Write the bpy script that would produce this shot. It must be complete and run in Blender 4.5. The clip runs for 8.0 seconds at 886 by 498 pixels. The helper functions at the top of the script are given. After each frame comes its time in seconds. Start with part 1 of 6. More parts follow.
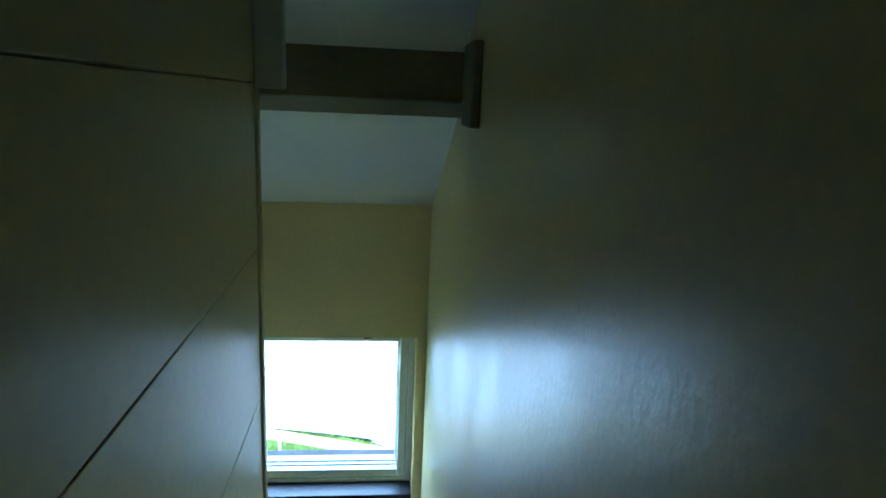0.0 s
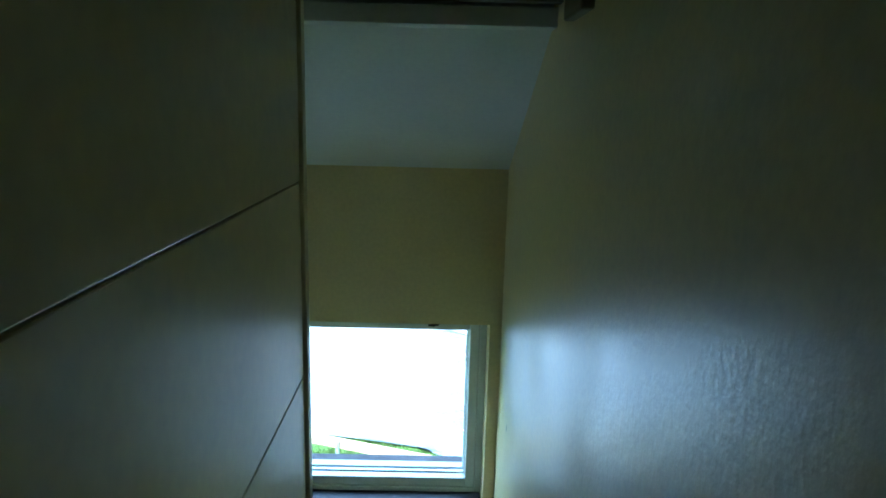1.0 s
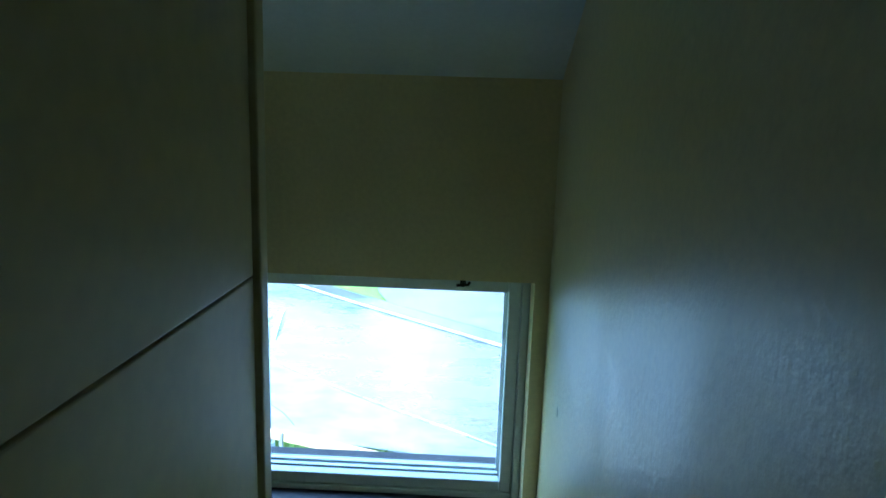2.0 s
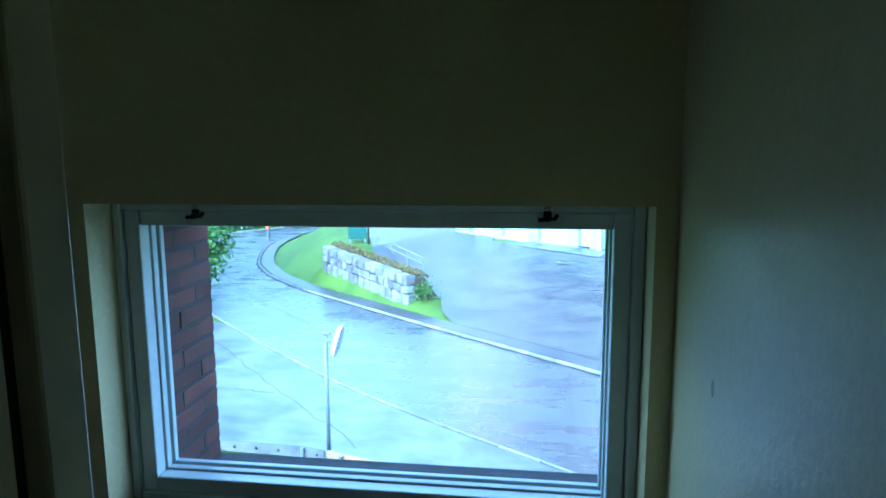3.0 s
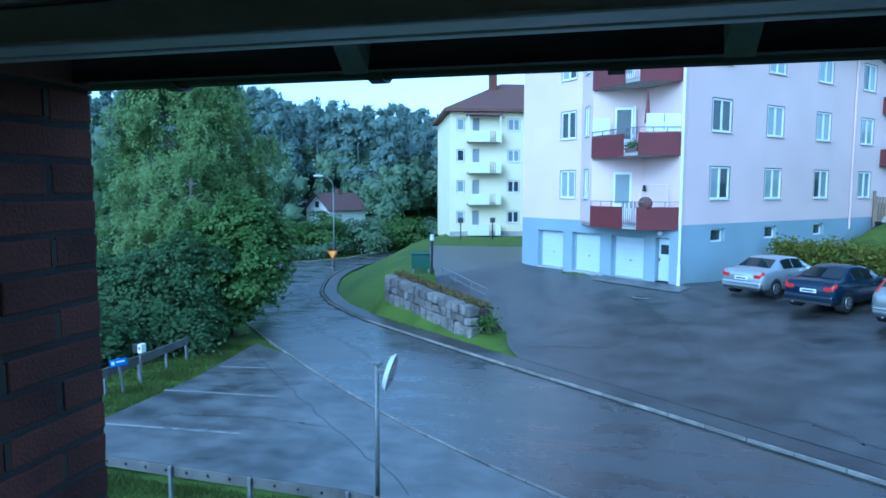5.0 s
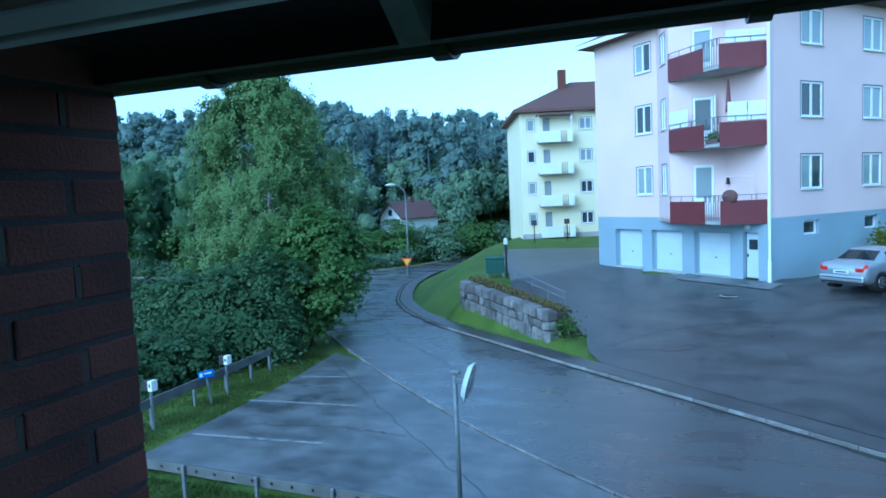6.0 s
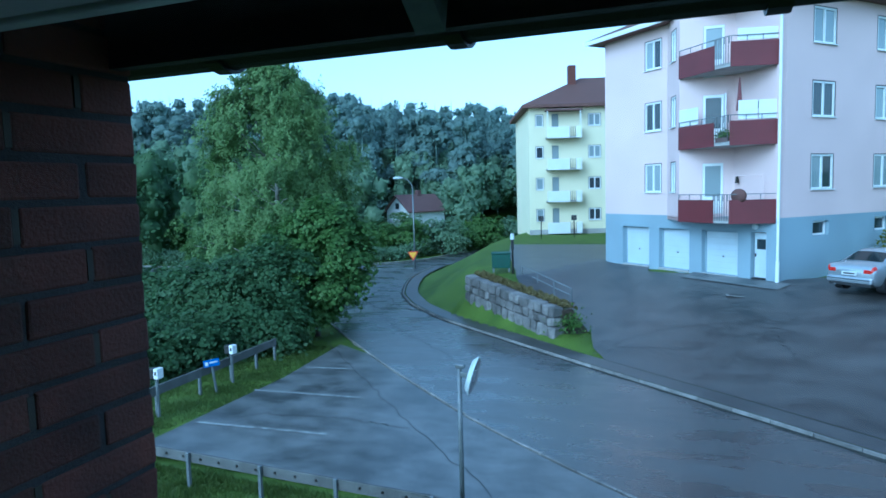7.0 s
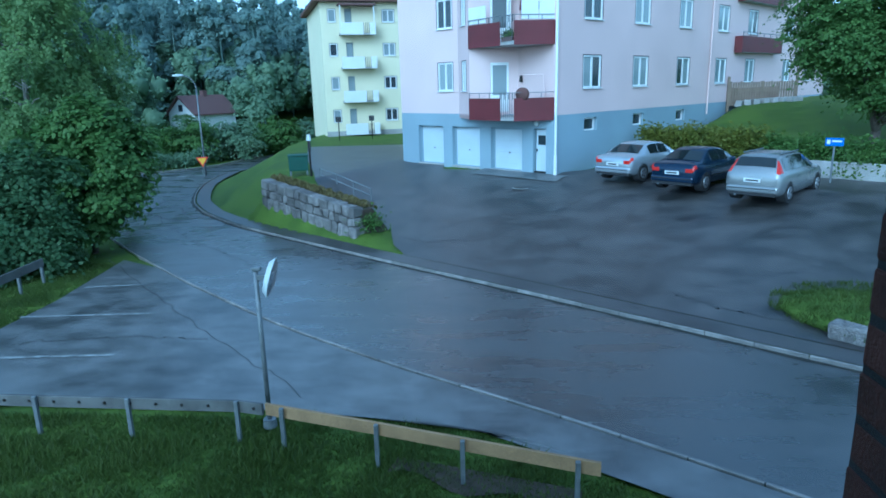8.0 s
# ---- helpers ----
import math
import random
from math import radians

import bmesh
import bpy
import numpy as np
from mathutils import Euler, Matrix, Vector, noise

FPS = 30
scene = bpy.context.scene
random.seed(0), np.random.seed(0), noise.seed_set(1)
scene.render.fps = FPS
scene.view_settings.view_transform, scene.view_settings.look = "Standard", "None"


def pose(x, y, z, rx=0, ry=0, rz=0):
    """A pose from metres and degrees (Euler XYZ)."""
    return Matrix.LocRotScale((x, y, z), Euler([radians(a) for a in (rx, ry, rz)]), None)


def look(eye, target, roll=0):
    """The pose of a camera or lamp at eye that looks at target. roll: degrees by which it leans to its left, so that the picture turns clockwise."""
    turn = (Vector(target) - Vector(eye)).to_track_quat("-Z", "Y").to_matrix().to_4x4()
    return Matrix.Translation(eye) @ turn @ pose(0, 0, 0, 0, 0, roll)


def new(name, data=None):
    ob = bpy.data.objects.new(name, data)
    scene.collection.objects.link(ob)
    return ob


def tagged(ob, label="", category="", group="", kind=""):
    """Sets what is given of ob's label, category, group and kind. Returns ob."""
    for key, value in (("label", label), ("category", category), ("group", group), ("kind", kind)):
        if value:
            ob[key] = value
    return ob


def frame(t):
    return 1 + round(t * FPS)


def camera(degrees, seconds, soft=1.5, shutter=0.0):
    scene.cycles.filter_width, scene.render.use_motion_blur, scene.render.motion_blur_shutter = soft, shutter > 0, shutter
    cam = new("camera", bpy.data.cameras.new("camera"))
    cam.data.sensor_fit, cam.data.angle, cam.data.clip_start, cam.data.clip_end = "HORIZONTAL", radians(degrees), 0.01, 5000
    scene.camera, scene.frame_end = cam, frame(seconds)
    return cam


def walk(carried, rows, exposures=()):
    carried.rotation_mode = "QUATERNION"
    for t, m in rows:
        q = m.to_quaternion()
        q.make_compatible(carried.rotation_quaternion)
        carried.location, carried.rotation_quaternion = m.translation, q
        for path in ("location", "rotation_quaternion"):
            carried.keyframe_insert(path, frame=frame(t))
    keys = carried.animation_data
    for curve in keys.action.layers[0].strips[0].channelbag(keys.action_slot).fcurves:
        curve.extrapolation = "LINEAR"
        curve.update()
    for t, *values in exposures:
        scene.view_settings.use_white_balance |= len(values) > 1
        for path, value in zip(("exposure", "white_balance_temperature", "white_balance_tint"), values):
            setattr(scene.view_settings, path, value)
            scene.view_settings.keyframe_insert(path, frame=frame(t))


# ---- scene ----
cam = camera(69.0, 8.0, soft=1.6)

PATH = [
    (0, (0.565, -3.908, 7.629), (0.773, -1.97, 7.178), 2.5),
    (0.5, (0.558, -3.706, 7.508), (0.618, -1.744, 7.122), 1.7),
    (1, (0.528, -3.466, 7.327), (0.555, -1.51, 6.908), 1.5),
    (1.2, (0.545, -3.367, 7.244), (0.474, -1.4, 6.885), 0.7),
    (2.3, (0.512, -2.685, 6.763), (0.451, -0.72, 6.393), 2.0),
    (2.5, (0.494, -2.545, 6.686), (0.454, -0.566, 6.396), 1.3),
    (3, (0.482, -2.203, 6.453), (0.218, -0.242, 6.163), -0.3),
    (3.5, (0.468, -1.91, 6.278), (0.266, 0.068, 6.064), 0.6),
    (4, (0.464, -1.561, 6.112), (0.202, 0.419, 6.025), 1.7),
    (4.5, (0.381, -1.203, 6.081), (0.001, 0.754, 5.923), 0.4),
    (5, (0.299, -1.023, 6.064), (-0.167, 0.913, 5.884), 0.1),
    (5.2, (0.226, -0.971, 6.081), (-0.382, 0.922, 5.865), -0.7),
    (6.3, (0.21, -0.756, 6.052), (-0.476, 1.117, 5.901), -2.6),
    (6.5, (0.205, -0.761, 6.054), (-0.467, 1.116, 5.893), -2.8),
    (7, (0.208, -0.783, 6.049), (-0.494, 1.081, 5.871), -1.6),
    (7.5, (0.232, -0.814, 6.044), (-0.363, 1.083, 5.826), -0.9),
    (8, (0.295, -0.686, 5.917), (0.184, 1.251, 5.43), -1.5),
]

# exposure of the phone camera: opens up in the dark stairwell, stops down at the window
EXPOSURES = [(0.0, 5.5, 4400, -5), (1.2, 4.9, 4330, -6), (2.5, 3.9, 3950, -4), (3.0, 3.35, 3850, -4), (3.5, 2.8, 3750, -3),
             (4.0, 2.15, 3750, -2), (4.5, 1.5, 3800, -2), (5.2, 1.1, 3850, -2), (6.3, 1.05, 3920, -6), (8.0, 0.92, 4000, -9)]
walk(cam, [(t, look(eye, target, roll)) for t, eye, target, roll in PATH], EXPOSURES)

# ---- overcast evening sky ----
world = bpy.data.worlds.new("overcast_sky")
world.use_nodes = True
scene.world = world
wn = world.node_tree.nodes
sky = wn.new("ShaderNodeTexSky")
sky.sky_type, sky.sun_disc = "NISHITA", False
sky.sun_elevation, sky.sun_rotation = radians(38), radians(200)
sky.air_density, sky.dust_density, sky.ozone_density = 1.0, 1.6, 1.0
wn["Background"].inputs["Strength"].default_value = 0.15
cloud = wn.new("ShaderNodeHueSaturation")          # thin even cloud takes most of the blue out of the sky
cloud.inputs["Saturation"].default_value = 0.48
world.node_tree.links.new(sky.outputs["Color"], cloud.inputs["Color"])
world.node_tree.links.new(cloud.outputs["Color"], wn["Background"].inputs["Color"])

sun = new("sun", bpy.data.lights.new("sun", "SUN"))
sun.data.energy, sun.data.angle, sun.data.color = 0.5, radians(25), (1.0, 0.96, 0.9)
sun.matrix_world = look((0, 0, 0), (0.31, 0.85, -0.41))


# ---- materials ----
def mat(name, base, rough=0.6, var=0.25, scale=4.0, fine=40.0, bump=0.15, metal=0.0, dark=None, rough_var=0.0, depth=0.01, spec=0.5, rand=0.0):
    """Paint, stone or plant surface with variation at two scales and fine relief."""
    m = bpy.data.materials.new(name)
    m.use_nodes = True
    n, l = m.node_tree.nodes, m.node_tree.links
    b = n["Principled BSDF"]
    g = n.new("ShaderNodeNewGeometry")
    big, small = n.new("ShaderNodeTexNoise"), n.new("ShaderNodeTexNoise")
    big.inputs["Scale"].default_value, big.inputs["Detail"].default_value = scale, 4
    small.inputs["Scale"].default_value, small.inputs["Detail"].default_value = fine, 3
    l.new(g.outputs["Position"], big.inputs["Vector"])
    l.new(g.outputs["Position"], small.inputs["Vector"])
    mix = n.new("ShaderNodeMath")
    mix.operation = "MULTIPLY_ADD"
    mix.inputs[1].default_value = 0.45
    l.new(small.outputs["Fac"], mix.inputs[0])
    half = n.new("ShaderNodeMath")
    half.operation = "MULTIPLY"
    half.inputs[1].default_value = 0.55
    l.new(big.outputs["Fac"], half.inputs[0])
    l.new(half.outputs[0], mix.inputs[2])
    ramp = n.new("ShaderNodeValToRGB")
    low = dark or tuple(c * (1 - var) for c in base)
    ramp.color_ramp.elements[0].position, ramp.color_ramp.elements[1].position = 0.36, 0.64
    ramp.color_ramp.elements[0].color = (*low, 1)
    ramp.color_ramp.elements[1].color = (*(min(1, c * (1 + var * 0.35)) for c in base), 1)
    l.new(mix.outputs[0], ramp.inputs["Fac"])
    colour = ramp.outputs["Color"]
    if rand:
        info = n.new("ShaderNodeObjectInfo")
        val = n.new("ShaderNodeMapRange")
        val.inputs["To Min"].default_value, val.inputs["To Max"].default_value = 1 - rand, 1 + rand
        l.new(info.outputs["Random"], val.inputs["Value"])
        hsv = n.new("ShaderNodeHueSaturation")
        l.new(val.outputs["Result"], hsv.inputs["Value"])
        l.new(colour, hsv.inputs["Color"])
        colour = hsv.outputs["Color"]
    l.new(colour, b.inputs["Base Color"])
    b.inputs["Roughness"].default_value, b.inputs["Metallic"].default_value = rough, metal
    b.inputs["Specular IOR Level"].default_value = spec
    if rough_var:
        rr = n.new("ShaderNodeMapRange")
        rr.inputs["From Min"].default_value, rr.inputs["From Max"].default_value = 0.35, 0.65
        rr.inputs["To Min"].default_value, rr.inputs["To Max"].default_value = max(0.03, rough - rough_var), min(1, rough + rough_var)
        l.new(big.outputs["Fac"], rr.inputs["Value"])
        l.new(rr.outputs["Result"], b.inputs["Roughness"])
    if bump:
        bp = n.new("ShaderNodeBump")
        bp.inputs["Strength"].default_value, bp.inputs["Distance"].default_value = bump, depth
        l.new(small.outputs["Fac"], bp.inputs["Height"])
        l.new(bp.outputs["Normal"], b.inputs["Normal"])
    return m


def asphalt_mat(name, low, high, rough_lo, rough_hi, grain=0.25, stretch=(0.22, 1.5)):
    """Wet asphalt: worn streaks along the road, soft damp patches, fine chippings."""
    m = bpy.data.materials.new(name)
    m.use_nodes = True
    n, l = m.node_tree.nodes, m.node_tree.links
    b = n["Principled BSDF"]
    g, mp = n.new("ShaderNodeNewGeometry"), n.new("ShaderNodeMapping")
    mp.inputs["Rotation"].default_value = (0, 0, radians(42))
    mp.inputs["Scale"].default_value = (*stretch, 1)
    l.new(g.outputs["Position"], mp.inputs["Vector"])
    streak, patch, chip = (n.new("ShaderNodeTexNoise") for _ in range(3))
    for node, scale, detail in ((streak, 1.0, 7), (patch, 0.7, 8), (chip, 60, 3)):
        node.inputs["Scale"].default_value, node.inputs["Detail"].default_value = scale, detail
        node.inputs["Roughness"].default_value = 0.62
    l.new(mp.outputs["Vector"], streak.inputs["Vector"])
    l.new(g.outputs["Position"], patch.inputs["Vector"])
    l.new(g.outputs["Position"], chip.inputs["Vector"])

    def blend(a, c, f):
        k = n.new("ShaderNodeMix")
        k.inputs["Factor"].default_value = f
        l.new(a, k.inputs["A"])
        l.new(c, k.inputs["B"])
        return k.outputs["Result"]
    wet = blend(streak.outputs["Fac"], patch.outputs["Fac"], 0.5)
    tone = blend(wet, chip.outputs["Fac"], 0.3)
    ramp = n.new("ShaderNodeValToRGB")
    ramp.color_ramp.elements[0].position, ramp.color_ramp.elements[1].position = 0.41, 0.58
    ramp.color_ramp.elements[0].color, ramp.color_ramp.elements[1].color = (*low, 1), (*high, 1)
    l.new(tone, ramp.inputs["Fac"])
    l.new(ramp.outputs["Color"], b.inputs["Base Color"])
    rr = n.new("ShaderNodeMapRange")
    rr.inputs["From Min"].default_value, rr.inputs["From Max"].default_value = 0.41, 0.59
    rr.inputs["To Min"].default_value, rr.inputs["To Max"].default_value = rough_lo, rough_hi
    l.new(wet, rr.inputs["Value"])
    l.new(rr.outputs["Result"], b.inputs["Roughness"])
    b.inputs["Specular IOR Level"].default_value = 0.9
    bp = n.new("ShaderNodeBump")
    bp.inputs["Strength"].default_value, bp.inputs["Distance"].default_value = grain, 0.006
    l.new(chip.outputs["Fac"], bp.inputs["Height"])
    l.new(bp.outputs["Normal"], b.inputs["Normal"])
    return m


def leaf_mat(name, low, high, rough=0.55, spec=0.3):
    """Leaves: a green of its own for every leaf, some light through them."""
    m = bpy.data.materials.new(name)
    m.use_nodes = True
    n, l = m.node_tree.nodes, m.node_tree.links
    b = n["Principled BSDF"]
    g = n.new("ShaderNodeNewGeometry")
    ramp = n.new("ShaderNodeValToRGB")
    ramp.color_ramp.elements[0].color, ramp.color_ramp.elements[1].color = (*low, 1), (*high, 1)
    big = n.new("ShaderNodeTexNoise")
    big.inputs["Scale"].default_value = 0.6
    l.new(g.outputs["Position"], big.inputs["Vector"])
    mix = n.new("ShaderNodeMath")
    mix.operation = "MULTIPLY_ADD"
    mix.inputs[1].default_value = 0.5
    l.new(g.outputs["Random Per Island"], mix.inputs[0])
    half = n.new("ShaderNodeMath")
    half.operation = "MULTIPLY"
    half.inputs[1].default_value = 0.55
    l.new(big.outputs["Fac"], half.inputs[0])
    l.new(half.outputs[0], mix.inputs[2])
    l.new(mix.outputs[0], ramp.inputs["Fac"])
    l.new(ramp.outputs["Color"], b.inputs["Base Color"])
    b.inputs["Roughness"].default_value, b.inputs["Specular IOR Level"].default_value = rough, spec
    t = n.new("ShaderNodeBsdfTranslucent")
    l.new(ramp.outputs["Color"], t.inputs["Color"])
    mx = n.new("ShaderNodeMixShader")
    mx.inputs["Fac"].default_value = 0.45
    l.new(b.outputs[0], mx.inputs[1])
    l.new(t.outputs[0], mx.inputs[2])
    l.new(mx.outputs[0], n["Material Output"].inputs["Surface"])
    return m


def glass_mat(name, tint=(1, 1, 1), clear=True):
    """Thin window glass: mostly clear with a mirror gloss, or dark panes of far windows."""
    m = bpy.data.materials.new(name)
    m.use_nodes = True
    n, l = m.node_tree.nodes, m.node_tree.links
    b = n["Principled BSDF"]
    if not clear:
        b.inputs["Base Color"].default_value = (*tint, 1)
        b.inputs["Roughness"].default_value = 0.06
        b.inputs["Specular IOR Level"].default_value = 0.7
        return m
    tr, gl, mx = (n.new("ShaderNodeBsdfTransparent"), n.new("ShaderNodeBsdfGlossy"), n.new("ShaderNodeMixShader"))
    tr.inputs["Color"].default_value = (*tint, 1)
    gl.inputs["Roughness"].default_value = 0.02
    mx.inputs[0].default_value = 0.02
    l.new(tr.outputs[0], mx.inputs[1])
    l.new(gl.outputs[0], mx.inputs[2])
    l.new(mx.outputs[0], n["Material Output"].inputs["Surface"])
    return m


M_WALL = mat("cream_gloss_paint", (0.78, 0.67, 0.36), 0.36, 0.1, 2.0, 55, 0.28, rough_var=0.07, depth=0.004)
M_PANEL = mat("cream_board_paint", (0.72, 0.64, 0.40), 0.33, 0.1, 2.0, 30, 0.12, rough_var=0.05, depth=0.003)
M_CEIL = mat("ceiling_paint", (0.80, 0.82, 0.80), 0.7, 0.06, 3.0, 60, 0.1, depth=0.003)
M_FRAME = mat("window_paint", (0.70, 0.72, 0.70), 0.35, 0.08, 6, 60, 0.08, depth=0.002)
M_SILL = mat("dark_sill", (0.035, 0.03, 0.045), 0.4, 0.4, 5, 60, 0.1)
M_BLACK = mat("black_gap", (0.05, 0.04, 0.028), 0.7, 0.3)
M_IRON = mat("dark_iron", (0.03, 0.028, 0.025), 0.5, 0.4, 20, 80, metal=0.6)
M_FLOOR = mat("stair_floor", (0.35, 0.33, 0.29), 0.5, 0.3, 4, 60)
M_DARKWOOD = mat("dark_eave_board", (0.018, 0.016, 0.014), 0.7, 0.4, 8, 60, 0.3)
M_BOX = mat("brown_box_paint", (0.30, 0.27, 0.18), 0.6, 0.2)
M_RAFTER = mat("grey_rafter_paint", (0.28, 0.30, 0.31), 0.6, 0.25, 6, 60)
M_MORTAR = mat("mortar", (0.050, 0.045, 0.047), 0.95, 0.4, 12, 120, 0.6, depth=0.004)
M_BRICK = mat("red_brick", (0.115, 0.042, 0.030), 0.92, 0.4, 10, 130, 0.8, dark=(0.055, 0.024, 0.020), depth=0.004, rand=0.28)
M_ASPHALT = asphalt_mat("wet_asphalt", (0.028, 0.029, 0.031), (0.086, 0.086, 0.086), 0.20, 0.42, 0.3)
M_LOT = asphalt_mat("old_wet_asphalt", (0.014, 0.014, 0.014), (0.085, 0.080, 0.076), 0.38, 0.50, 0.6, (0.8, 1.2))
M_PARK = asphalt_mat("worn_wet_asphalt", (0.030, 0.031, 0.032), (0.165, 0.167, 0.165), 0.37, 0.44, 0.6, (1.1, 1.6))
M_KERB = mat("granite_kerb", (0.25, 0.24, 0.225), 0.6, 0.5, 3, 60, 0.4, rand=0.2)
M_GUTTER = mat("dark_gutter", (0.045, 0.045, 0.035), 0.8, 0.6, 2.5, 30, 0.5)
M_LINE = mat("worn_road_paint", (0.36, 0.37, 0.36), 0.5, 0.75, 6, 30, 0.2)
M_PATCH = mat("asphalt_crack", (0.055, 0.055, 0.055), 0.5, 0.4, 3, 40)
M_GRASS = mat("wet_lawn", (0.115, 0.16, 0.022), 0.75, 0.45, 0.9, 14, 0.7, dark=(0.055, 0.088, 0.014), depth=0.05, spec=0.2)
M_SOIL = mat("bare_soil", (0.06, 0.045, 0.03), 0.9, 0.5, 5, 30, 0.8, depth=0.03)
M_GRANITE = mat("rough_granite", (0.20, 0.19, 0.18), 0.8, 0.6, 3.5, 28, 1.0, depth=0.04, rand=0.45)
M_STEEL = mat("galvanised_steel", (0.20, 0.215, 0.225), 0.5, 0.25, 8, 60, 0.1, metal=0.4)
M_OLDWOOD = mat("grey_weathered_wood", (0.115, 0.115, 0.11), 0.8, 0.4, 3, 40, 0.4, rand=0.15)
M_NEWWOOD = mat("fresh_yellow_wood", (0.33, 0.22, 0.105), 0.65, 0.35, 3, 40, 0.3)
M_SLAT = mat("pale_weathered_slats", (0.27, 0.21, 0.15), 0.8, 0.35, 3, 40, 0.3)
M_PINK = mat("pink_render", (0.72, 0.56, 0.53), 0.9, 0.09, 0.5, 22, 0.3, depth=0.01)
M_BLUEGREY = mat("grey_blue_render", (0.31, 0.38, 0.43), 0.85, 0.14, 0.6, 20, 0.3, depth=0.01)
M_YELLOW = mat("pale_yellow_render", (0.78, 0.73, 0.50), 0.9, 0.08, 0.4, 14, 0.3, depth=0.01)
M_WHITE = mat("white_paint", (0.78, 0.79, 0.78), 0.5, 0.08, 2, 30, 0.05)
M_RED = mat("oxblood_balcony_sheet", (0.125, 0.026, 0.030), 0.5, 0.25, 1.5, 20, 0.15)
M_CONC = mat("concrete", (0.42, 0.41, 0.39), 0.85, 0.25, 2, 30, 0.4)
M_ROOF = mat("brown_tile_roof", (0.13, 0.065, 0.05), 0.7, 0.3, 2, 12, 0.5, depth=0.03)
M_REDROOF = mat("red_tile_roof", (0.15, 0.085, 0.078), 0.7, 0.3, 2, 12, 0.5, depth=0.03)
M_PANE = glass_mat("far_window_glass", (0.035, 0.045, 0.055), clear=False)
M_DOORWHITE = mat("chalky_garage_paint", (0.56, 0.62, 0.66), 0.6, 0.1, 2, 30, 0.05)
M_SURROUND = mat("dark_brown_trim", (0.06, 0.045, 0.045), 0.7, 0.2)
M_CLEAR = glass_mat("clear_pane", (0.97, 0.985, 0.98))

M_GREENBOX = mat("green_bin_plastic", (0.022, 0.075, 0.05), 0.6, 0.3)
M_BARK = mat("bark", (0.09, 0.075, 0.06), 0.9, 0.4, 5, 30, 0.8, depth=0.03)
M_BIRCH = mat("birch_bark", (0.5, 0.48, 0.45), 0.8, 0.6, 6, 30, 0.5)
M_TYRE = mat("tyre_rubber", (0.018, 0.018, 0.018), 0.8, 0.2)
M_RIM = mat("alloy_rim", (0.55, 0.56, 0.58), 0.35, 0.1, metal=0.8)
M_SILVER = mat("silver_car_paint", (0.44, 0.47, 0.50), 0.22, 0.05, 1, 20, 0, metal=0.55)
M_NAVY = mat("dark_blue_car_paint", (0.014, 0.026, 0.055), 0.2, 0.1, 1, 20, 0, metal=0.3)
M_GREYCAR = mat("warm_grey_car_paint", (0.30, 0.31, 0.31), 0.25, 0.05, 1, 20, 0, metal=0.55)
M_CARGLASS = glass_mat("car_glass", (0.015, 0.02, 0.022), clear=False)
M_TAIL = mat("red_tail_lamp", (0.45, 0.02, 0.015), 0.2, 0.1, bump=0)
M_PLATE = mat("white_plate", (0.7, 0.72, 0.72), 0.4, 0.05, bump=0)
M_DARKPL = mat("black_plastic", (0.025, 0.025, 0.027), 0.5, 0.2)
M_SIGNY = mat("yellow_sign_face", (0.8, 0.5, 0.03), 0.5, 0.08, bump=0)
M_SIGNR = mat("red_sign_border", (0.6, 0.05, 0.03), 0.5, 0.08, bump=0)
M_SIGNB = mat("blue_sign_face", (0.03, 0.12, 0.45), 0.5, 0.08, bump=0)
M_MIRROR = mat("mirror_face", (0.85, 0.87, 0.88), 0.04, 0.03, bump=0, metal=1.0)
M_LAMPHEAD = mat("pale_lamp_head", (0.62, 0.66, 0.66), 0.4, 0.1)
M_TERRA = mat("terracotta", (0.12, 0.06, 0.05), 0.8, 0.2)
L_BIRCH = leaf_mat("birch_leaves", (0.13, 0.20, 0.065), (0.235, 0.32, 0.105))
L_BUSH = leaf_mat("maple_leaves", (0.08, 0.145, 0.036), (0.165, 0.25, 0.06))
L_DARK = leaf_mat("dark_shrub_leaves", (0.06, 0.11, 0.045), (0.12, 0.185, 0.07))
# far leaves: a paler green, with the haze of distance painted in
L_FOREST_HAZE = leaf_mat("hazed_forest_leaves", (0.165, 0.24, 0.15), (0.25, 0.335, 0.19))
# distance haze is painted into the pine needles as a pale blue-grey tint
L_PINE_HAZE = leaf_mat("hazed_pine_needles", (0.17, 0.235, 0.215), (0.235, 0.31, 0.265))
L_HEDGE = leaf_mat("hedge_leaves", (0.06, 0.12, 0.025), (0.17, 0.25, 0.055))
L_HEDGEY = leaf_mat("yellow_hedge_leaves", (0.06, 0.095, 0.014), (0.26, 0.26, 0.04))
L_GRASS = leaf_mat("grass_blades", (0.058, 0.09, 0.016), (0.135, 0.17, 0.034))
L_DRY = leaf_mat("dry_weeds", (0.10, 0.085, 0.03), (0.24, 0.2, 0.08))


# ---- mesh helpers ----
def box(bm, x0, y0, z0, x1, y1, z1, bevel=0.0, m=None):
    """A box between two corners, edges rounded by bevel, moved by m."""
    made = bmesh.ops.create_cube(bm, size=1)["verts"]
    for v in made:
        v.co = Vector(((x0 + x1) / 2 + v.co.x * (x1 - x0), (y0 + y1) / 2 + v.co.y * (y1 - y0), (z0 + z1) / 2 + v.co.z * (z1 - z0)))
    if bevel:
        edges = list({e for v in made for e in v.link_edges})
        made = list({v for f in bmesh.ops.bevel(bm, geom=edges, offset=bevel, segments=2, affect="EDGES", profile=0.5)["faces"] for v in f.verts} | {v for v in made if v.is_valid})
    if m:
        bmesh.ops.transform(bm, matrix=m, verts=made)
    return bm


